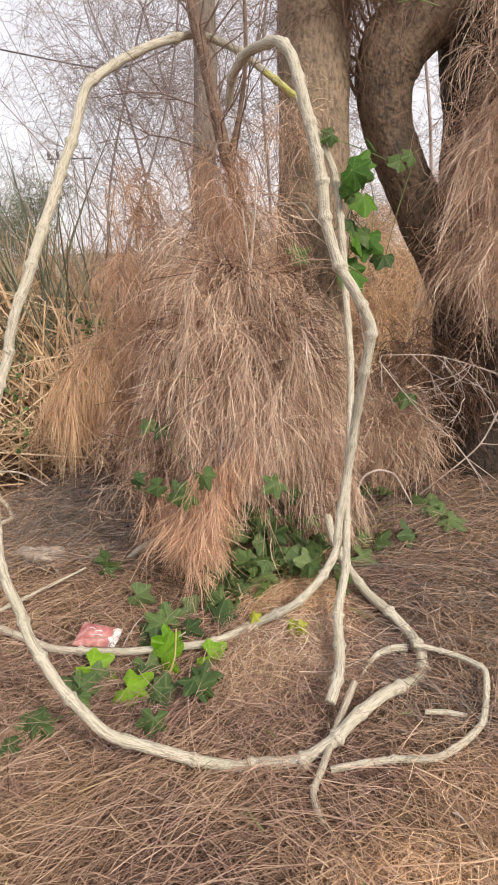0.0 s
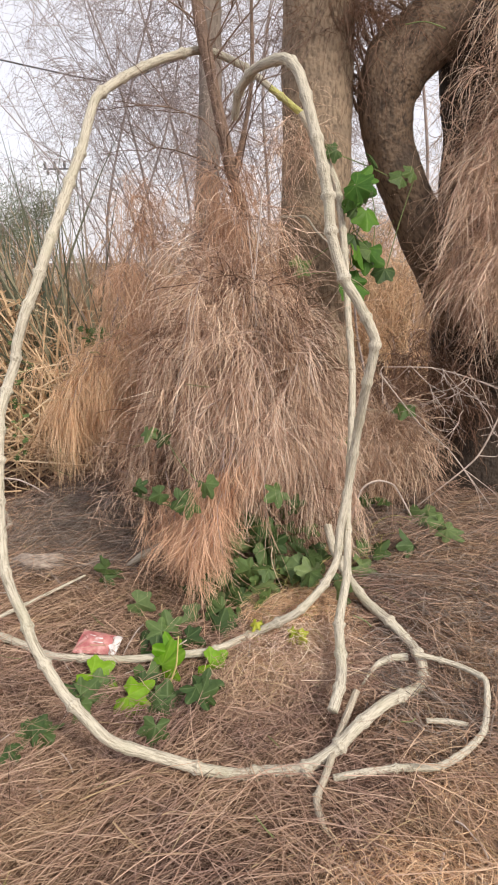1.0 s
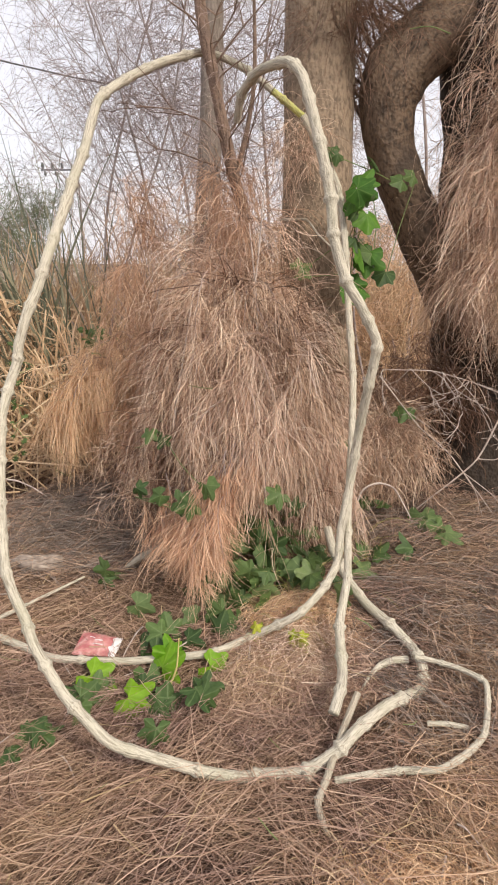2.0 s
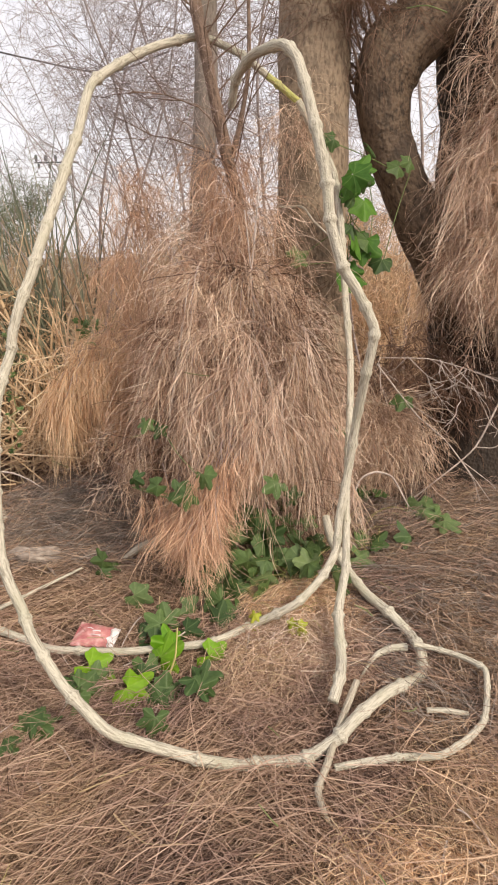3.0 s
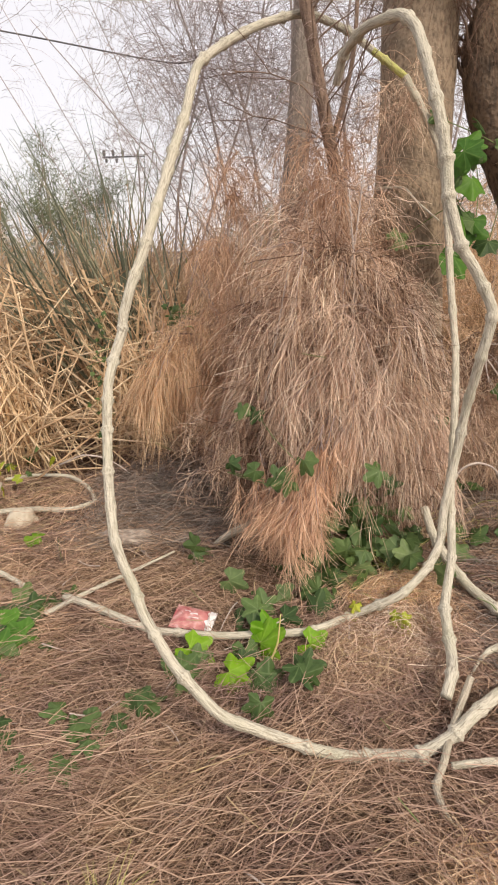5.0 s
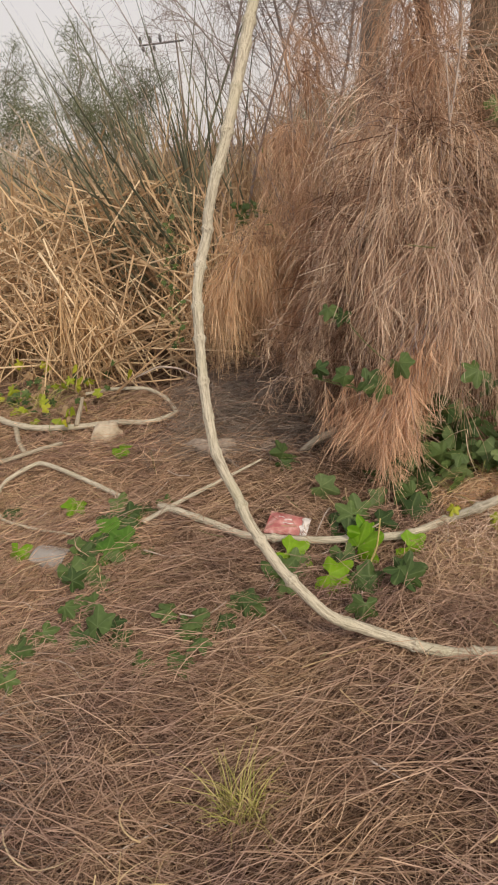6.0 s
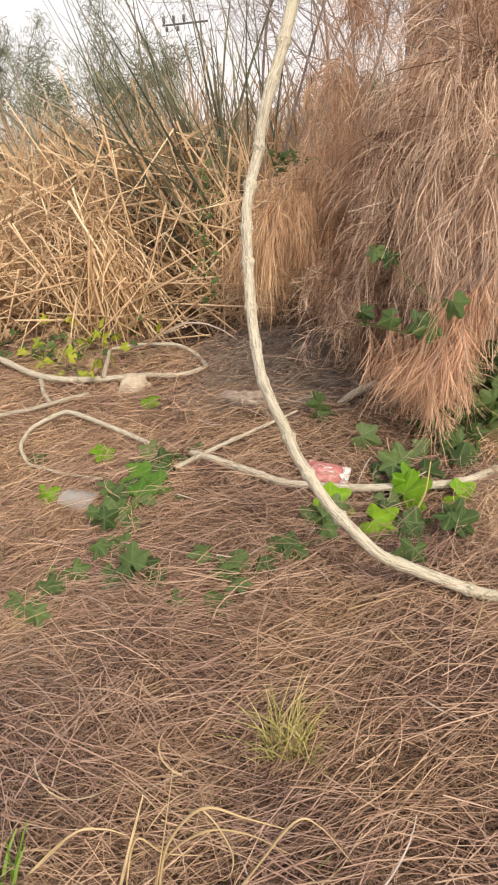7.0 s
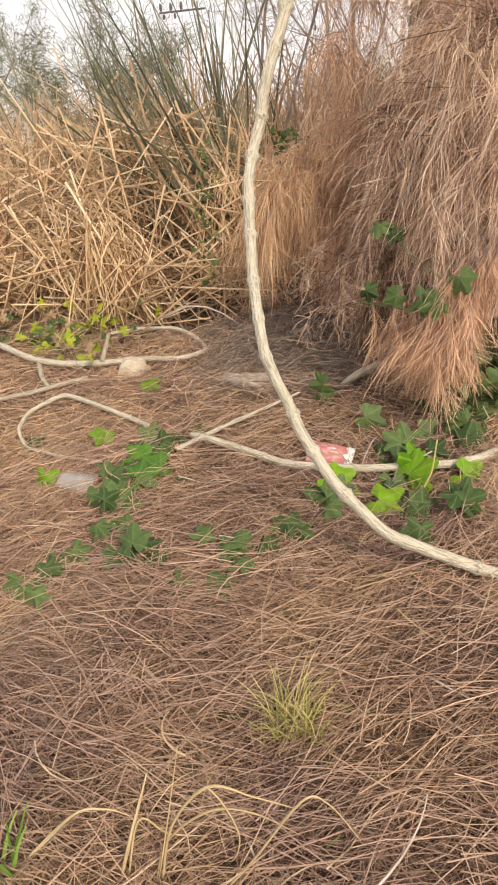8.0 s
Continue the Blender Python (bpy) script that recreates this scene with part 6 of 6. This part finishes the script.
def build_grass():
    arched_blades()
    tuft(-0.80, 0.60, 26, (0.1, 0.28), (0.0016, 0.0036), M_STRAW, "tuft of thin arched pale dry grass blades", 0.6, 0.42, wide=0.12)
    tuft(-1.085, 0.55, 7, (0.12, 0.22), (0.006, 0.010), M_FRESH, "tuft of fresh green grass blades", 0.25, 0.2, wide=0.02)
    tuft(-0.60, 0.86, 170, (0.07, 0.21), (0.0016, 0.0034), M_GRASS, "small yellow-green grass tuft in the litter", 0.28, 0.3, wide=0.026)
    tuft(0.26, 1.02, 90, (0.06, 0.18), (0.0014, 0.003), M_STRAW, "bleached straw-coloured grass tuft")
    tuft(0.1, 1.85, 60, (0.08, 0.2), (0.0015, 0.003), M_GRASS, "wispy yellow-green grass by the vine")
    tuft(0.13, 2.12, 170, (0.1, 0.34), (0.0012, 0.003), M_GRASS, "thin pale-green grass among ivy at the curtain foot", 0.7, 0.5, wide=0.09)
    tuft(0.40, 2.42, 60, (0.1, 0.32), (0.0012, 0.003), M_GRASS, "thin pale-green grass at the foot of a trunk", 0.7, 0.5, wide=0.08)
    tuft(-2.0, 2.9, 90, (0.1, 0.3), (0.002, 0.005), M_GRASS, "yellow-green grass before the reeds")


def lump(name, place, size, mat, label, category, seed=1, turn=0.0):
    """An uneven stone or lump of wood that sits in the litter."""
    bm = bmesh.new()
    bmesh.ops.create_icosphere(bm, subdivisions=3, radius=0.5)
    for v in bm.verts:
        n = noise.fractal(v.co * 2.2 + Vector((seed * 3.7, 0, 0)), 1.0, 2.0, 4)
        v.co = v.co * (1 + 0.6 * n)
        v.co = Vector((v.co.x * size[0], v.co.y * size[1], max(v.co.z, -0.32) * size[2]))
    me = bpy.data.meshes.new(name)
    bm.to_mesh(me)
    me.polygons.foreach_set("use_smooth", np.full(len(me.polygons), True))
    ob = part(name, me, mat)
    ob.matrix_world = pose(place[0], place[1], float(ground_z(place[0], place[1])) + size[2] * 0.27, 0, 0, turn)
    tagged(ob, label, category)


def build_packet():
    """A crumpled pillow pack, flat on the litter with its near edge against the vine."""
    pack = tagged(empty("packet", (-0.557, 1.835, 0.053)), "crumpled faded red snack packet lying on needle litter", "packet")
    pack.rotation_euler = (radians(9), radians(3), radians(-10))
    nx, ny, w, d = 22, 14, 0.152, 0.10

    def height(u, v):
        body = max(0.0, (1 - abs(u) ** 4) * (1 - abs(v) ** 3))
        return 0.018 * body + 0.006 * noise.fractal(Vector((u * 2.6, v * 2.0, 3.3)), 1.0, 2.0, 3)

    wrapper = None
    for name, mat, u0, u1, lab in (("wrapper", M_RED, -1.0, 0.70, ""), ("torn_end", M_FOIL, 0.68, 1.0, "white torn end of the wrapper")):
        vs, fs = [], []
        for side in (1, -1):
            o = len(vs)
            for j in range(ny + 1):
                for i in range(nx + 1):
                    u, v = u0 + (u1 - u0) * i / nx, -1 + 2 * j / ny
                    u2 = u + (0.10 * math.sin(7 * v + 1) if (name == "torn_end") == (i == 0) and i in (0, nx) else 0)
                    vs.append((u2 * w / 2, v * d / 2 * (1 - 0.12 * u), side * height(u, v) * (1 if side > 0 else 0.4) + (0.0015 if name == "torn_end" else 0)))
            for j in range(ny):
                for i in range(nx):
                    q = (o + j * (nx + 1) + i, o + j * (nx + 1) + i + 1, o + (j + 1) * (nx + 1) + i + 1, o + (j + 1) * (nx + 1) + i)
                    fs.append(q if side > 0 else q[::-1])
        shell = part(name, np_mesh(name, vs, fs), mat, pack, lab)
        wrapper = shell if name == "wrapper" else wrapper
    # faded print that cannot be read
    for i, (u, v, l) in enumerate(((0.02, 0.1, 0.030), (0.05, -0.25, 0.036), (-0.35, 0.35, 0.02))):
        vs = []
        for k in range(7):
            uu = u + (k / 6 - 0.5) * l * 2 / w
            for dv in (-0.035, 0.035):
                vs.append((uu * w / 2, (v + dv) * d / 2, height(uu, v + dv) + 0.0022))
        part("print_bar", np_mesh("print_bar", vs, [(2 * k, 2 * k + 2, 2 * k + 3, 2 * k + 1) for k in range(6)]), M_FOIL, wrapper, "white faded print")


def build_cup():
    """A crushed clear plastic cup lying on its side."""
    prof = [(0.0, 0.0), (0.028, 0.0), (0.031, 0.004), (0.034, 0.03), (0.037, 0.06), (0.041, 0.09), (0.044, 0.092), (0.044, 0.095), (0.041, 0.095), (0.0385, 0.09), (0.034, 0.06), (0.031, 0.03), (0.028, 0.006), (0.0, 0.005)]
    k = 28
    vs = []
    for r, h in prof:
        for j in range(k):
            a = 2 * math.pi * j / k
            dent = 1 + 0.10 * math.sin(3 * a + h * 40) * (h / 0.09)
            vs.append((math.cos(a) * r * dent * 1.35, math.sin(a) * r * 0.62 * dent, h * 1.25))
    fs = [(i * k + j, i * k + (j + 1) % k, (i + 1) * k + (j + 1) % k, (i + 1) * k + j) for i in range(len(prof) - 1) for j in range(k)]
    ob = part("plastic_cup", np_mesh("plastic_cup", vs, fs), M_PLASTIC)
    ob.matrix_world = pose(-1.49, 1.72, float(ground_z(-1.49, 1.72)) + 0.055, 97, 0, 82) @ Matrix.Scale(1.15, 4)
    tagged(ob, "crushed cloudy plastic cup lying on the litter", "cup")


def dry_leaf(x, y, size, turn, seed):
    r0 = random.Random(seed)
    vs, fs, k = [], [], 9
    for i in range(k):
        s = i / (k - 1)
        wd = 0.30 * math.sin(math.pi * min(1, s * 0.96 + 0.03)) ** 0.8
        for side in (-1, 0, 1):
            vs.append((side * wd * size, (s - 0.5) * size, size * (0.16 * abs(side) + 0.10 * math.sin(5 * s + seed) + 0.03 * r0.random())))
    for i in range(k - 1):
        for j in range(2):
            a = i * 3 + j
            fs.append((a, a + 1, a + 4, a + 3))
    ob = part("dry_leaf", np_mesh("dry_leaf", vs, fs, vec=[(1, 0, 0) if i % 3 != 1 else (0, 0, 0) for i in range(len(vs))]), M_LEAF_DRY)
    ob.matrix_world = pose(x, y, float(ground_z(x, y)) + 0.02, r0.uniform(-15, 15), r0.uniform(-15, 15), turn)
    tagged(ob, "curled tan dry leaf on the litter", "leaf", "fallen leaves")


def twig_thing(name, paths, radius, mat, label, category="branch"):
    thing = tagged(empty(name), label, category)
    for i, pts in enumerate(paths):
        stem("twig" if i else "stem", pts, [radius, radius * 0.8, radius * 0.45] if not i else [radius * 0.6, radius * 0.25], mat, thing, i + 11, 0.1, 7, 6, 0.1)
    return thing


def build_small():
    build_packet()
    build_cup()
    lump("stone", (-1.49, 2.57), (0.15, 0.12, 0.13), M_STONE, "pale cream stone half sunk in the litter", "stone", 1, 10)
    lump("stone", (0.21, 0.985), (0.07, 0.05, 0.05), M_STONE, "small pale stone among dry grass", "stone", 3, 40)
    lump("bark_slab", (-0.95, 2.38), (0.27, 0.12, 0.10), M_SLAB, "flat pale piece of dead wood on the litter", "wood", 4, -8)
    lump("bark_strip", (-0.72, 2.80), (0.27, 0.05, 0.075), M_SLAB, "flat grey strip of bark lying on a low bank", "bark", 6, 38)
    for i, (x, y, s) in enumerate(((-0.667, 1.112, 0.05), (-1.326, 1.162, 0.07), (-0.944, 1.149, 0.04), (-1.143, 1.104, 0.05), (-0.306, 0.788, 0.05), (-0.754, 0.763, 0.06),
                                   (-0.33, 1.132, 0.05), (-0.79, 1.07, 0.04), (-1.032, 2.369, 0.06), (-1.09, 1.843, 0.08), (-0.771, 1.957, 0.06), (0.806, 1.955, 0.06), (0.40, 1.22, 0.09), (0.75, 2.45, 0.07))):
        dry_leaf(x, y, s, i * 67 % 360, i)
    # bare branch arching before the forked tree
    b = [[(1.223, 2.7, 0.747), (1.01, 2.65, 0.831), (0.809, 2.6, 0.891), (0.568, 2.5, 0.916)],
         [(0.86, 2.61, 0.885), (0.93, 2.6, 0.80), (0.96, 2.58, 0.70)], [(0.92, 2.63, 0.87), (1.02, 2.6, 0.76), (1.08, 2.6, 0.66)],
         [(0.70, 2.55, 0.91), (0.77, 2.5, 0.84), (0.84, 2.48, 0.80)], [(1.0, 2.65, 0.83), (0.9, 2.58, 0.80), (0.8, 2.55, 0.79)]]
    bare = twig_thing("bare_branch", b, 0.0034, M_PALETWIG, "bare pale arching branch before the forked tree")
    br = []
    for q in b:
        for s in range(len(q)):
            limb_paths(q[s], (rng.normal(0, 0.6), rng.normal(-0.2, 0.4), -0.5), rng.uniform(0.12, 0.26), 1, br, 0.0022, 0.5, -0.03)
    part("twig_spray", tubes("branchlets", [tube(w, [r, r * 0.6, 0.0008], 4, 0, 0, 0.2, 1, False) for w, r in br]), M_PALETWIG, bare)["kind"] = "stuff"
    b = [[(0.555, 2.5, 0.89), (0.754, 2.55, 0.653), (0.914, 2.55, 0.511), (1.11, 2.5, 0.252)],
         [(0.914, 2.55, 0.511), (1.02, 2.5, 0.36), (1.06, 2.48, 0.24)], [(0.98, 2.54, 0.43), (1.1, 2.5, 0.34), (1.18, 2.5, 0.25)], [(0.70, 2.54, 0.72), (0.82, 2.5, 0.64), (0.9, 2.5, 0.62)]]
    twig_thing("fallen_branch", b, 0.0030, M_PALETWIG, "thin forked bare branch leaning to the ground")
    b = [[(1.223, 2.7, 0.752), (1.058, 2.6, 0.479), (0.877, 2.6, 0.307), (0.75, 2.6, 0.2)], [(1.058, 2.6, 0.479), (1.13, 2.58, 0.48), (1.207, 2.6, 0.509)]]
    twig_thing("leaning_stick", b, 0.0044, M_PALETWIG, "grey stick leaning across the dark tree foot")
    twig_thing("trunk_twig", [[(0.154, 2.9, 1.54), (0.264, 2.82, 1.534), (0.298, 2.7, 1.473), (0.361, 2.55, 1.39)]], 0.0062, M_VINE, "thin pale twig jutting beside the straight trunk")
    twig_thing("bent_reed", [[(-1.503, 3.120, 0.160), (-1.363, 3.100, 0.223), (-1.244, 3.060, 0.229), (-1.147, 3.020, 0.203), (-1.058, 3.000, 0.147)]], 0.006, M_PALETWIG, "bleached bent reed arching over a dark hollow", "stalk")
    twig_thing("arched_stem", [[(0.405, 2.35, 0.20), (0.468, 2.35, 0.418), (0.537, 2.35, 0.459), (0.609, 2.35, 0.434), (0.68, 2.32, 0.31)]], 0.006, M_PALETWIG, "pale stem arching over ivy")
    twig_thing("broken_branch", [[(0.50, 2.9, 0.64), (0.63, 2.9, 0.625), (0.80, 2.9, 0.598)]], 0.014, M_VINE, "pale broken branch caught in the needles")
    twig_thing("dry_stalk", [[(-0.327, 1.438, -0.000), (-0.301, 1.600, 0.002), (-0.258, 1.620, 0.114), (-0.247, 1.630, 0.218)]], 0.004, M_YELLOWSTALK, "yellow dry stalk standing among ivy", "stalk")
    # pale upright stalks inside the curtain
    for i, (x, y, z0, z1, dx) in enumerate(((0.03, 2.42, 0.9, 1.5, -0.03), (-0.26, 2.36, 0.45, 0.95, 0.02), (0.0, 2.46, 1.1, 1.62, 0.06), (-0.32, 2.4, 0.7, 1.25, 0.1), (0.2, 2.45, 0.6, 1.0, -0.05))):
        twig_thing("curtain_stalk", [[(x, y, z0), (x + dx * 0.4 + 0.01, y, (z0 + z1) / 2), (x + dx, y + 0.03, z1)]], 0.005, M_PALETWIG, "pale upright stalk among hanging needles", "stalk")
    # utility pole and cable, far behind
    pole = tagged(empty("utility_pole"), "distant utility pole with a crossarm and insulators", "pole")
    cx, cy, cz = -6.55, 25.0, 4.70
    stem("post", [(cx + 0.6, cy, -2.0), (cx + 0.6, cy, 1.5), (cx + 0.6, cy, cz + 0.25)], [0.035, 0.03, 0.03], M_GREYBARK, pole, 1, 0)
    stem("crossarm", [(cx - 0.75, cy - 0.12, cz), (cx, cy - 0.12, cz), (cx + 0.9, cy - 0.12, cz)], [0.03, 0.03, 0.03], M_WIRE, pole, 2, 0)
    for dx in (-0.68, -0.32, 0.05):
        stem("insulator", [(cx + dx, cy - 0.12, cz + 0.04), (cx + dx, cy - 0.12, cz + 0.14), (cx + dx, cy - 0.12, cz + 0.26)], [0.04, 0.06, 0.035], M_WIRE, pole, 3, 0)
    for dx in (-0.6, -0.2):
        stem("insulator", [(cx + dx, cy - 0.12, cz - 0.05), (cx + dx, cy - 0.12, cz - 0.13), (cx + dx, cy - 0.12, cz - 0.2)], [0.04, 0.05, 0.035], M_WIRE, pole, 4, 0)
    ob = stem("overhead_cable", [(-24.0, 8.0, 8.6), (-9.0, 8.0, 4.85), (-3.32, 8.0, 3.718), (-1.53, 8.0, 3.37), (-0.6, 6.62, 3.2)], [0.009, 0.009, 0.009], M_WIRE, None, 5, 0, 6)
    tagged(ob, "dark sagging overhead cable behind the trees", "cable")


build_ground()
build_litter()
build_curtains()
build_trees()
build_thicket()
for fx, fy, fh, fw in ((-5.9, 14, 3.3, 3.4), (-9.8, 17, 4.4, 3.2), (-12.5, 18, 4.0, 3.0), (-0.5, 24, 3.0, 3.0), (4, 24, 3.4, 3.2), (8, 22, 4, 3.5)):
    far_tree(fx, fy, fh, fw, "distant hazy grey-green tree")
n = 1500
sc = np.stack([rng.uniform(-22, 16, n), rng.uniform(10, 26, n), np.zeros(n)], axis=1)
sc[:, 2] = ground_z(sc[:, 0], sc[:, 1]) + rng.uniform(0.1, 1.0, n) * (1.5 + 0.5 * np.sin(1.3 * sc[:, 0]) * np.sin(0.47 * sc[:, 0] + 1.0) + 0.25 * np.sin(3.7 * sc[:, 0] + sc[:, 1]))
sp = curtain(sc, rng.normal(size=(n, 3)) * [1, 1, 0.5] + [0, 0, 0.6], 30, (0.4, 1.0), 0.2, 0.6, 0.6, 0.2, k=4)
tagged(part("far_scrub", ribbons("far_scrub", sp, rng.uniform(0.015, 0.04, len(sp)), 0.4), M_SCRUB), "dry scrub along the far field, coloured pale as haze", "scrub", kind="stuff")
build_reeds()
build_vine()
build_ivy()
build_weeds()
build_grass()
build_small()

# the litter thins out round the clearing
paths = lay(26000, (-6.5, 6.0), (-5.0, 4.4), (0.16, 0.42), 0.02, bend=0.15, spread=1.0, k=4)
away = np.maximum(np.abs(paths[:, 0, 0] + 0.3) / 1.9, np.abs(paths[:, 0, 1] - 1.6) / 1.75) + rng.normal(0, 0.12, len(paths))
paths = paths[(away > 1.0) & (away < 2.3)]
tagged(part("fallen_needles", ribbons("fallen_needles", paths, rng.uniform(0.003, 0.007, len(paths)), 0.6), M_LITTER_TOP), "brown fallen needles thinning out round the clearing", "needle litter", kind="stuff")
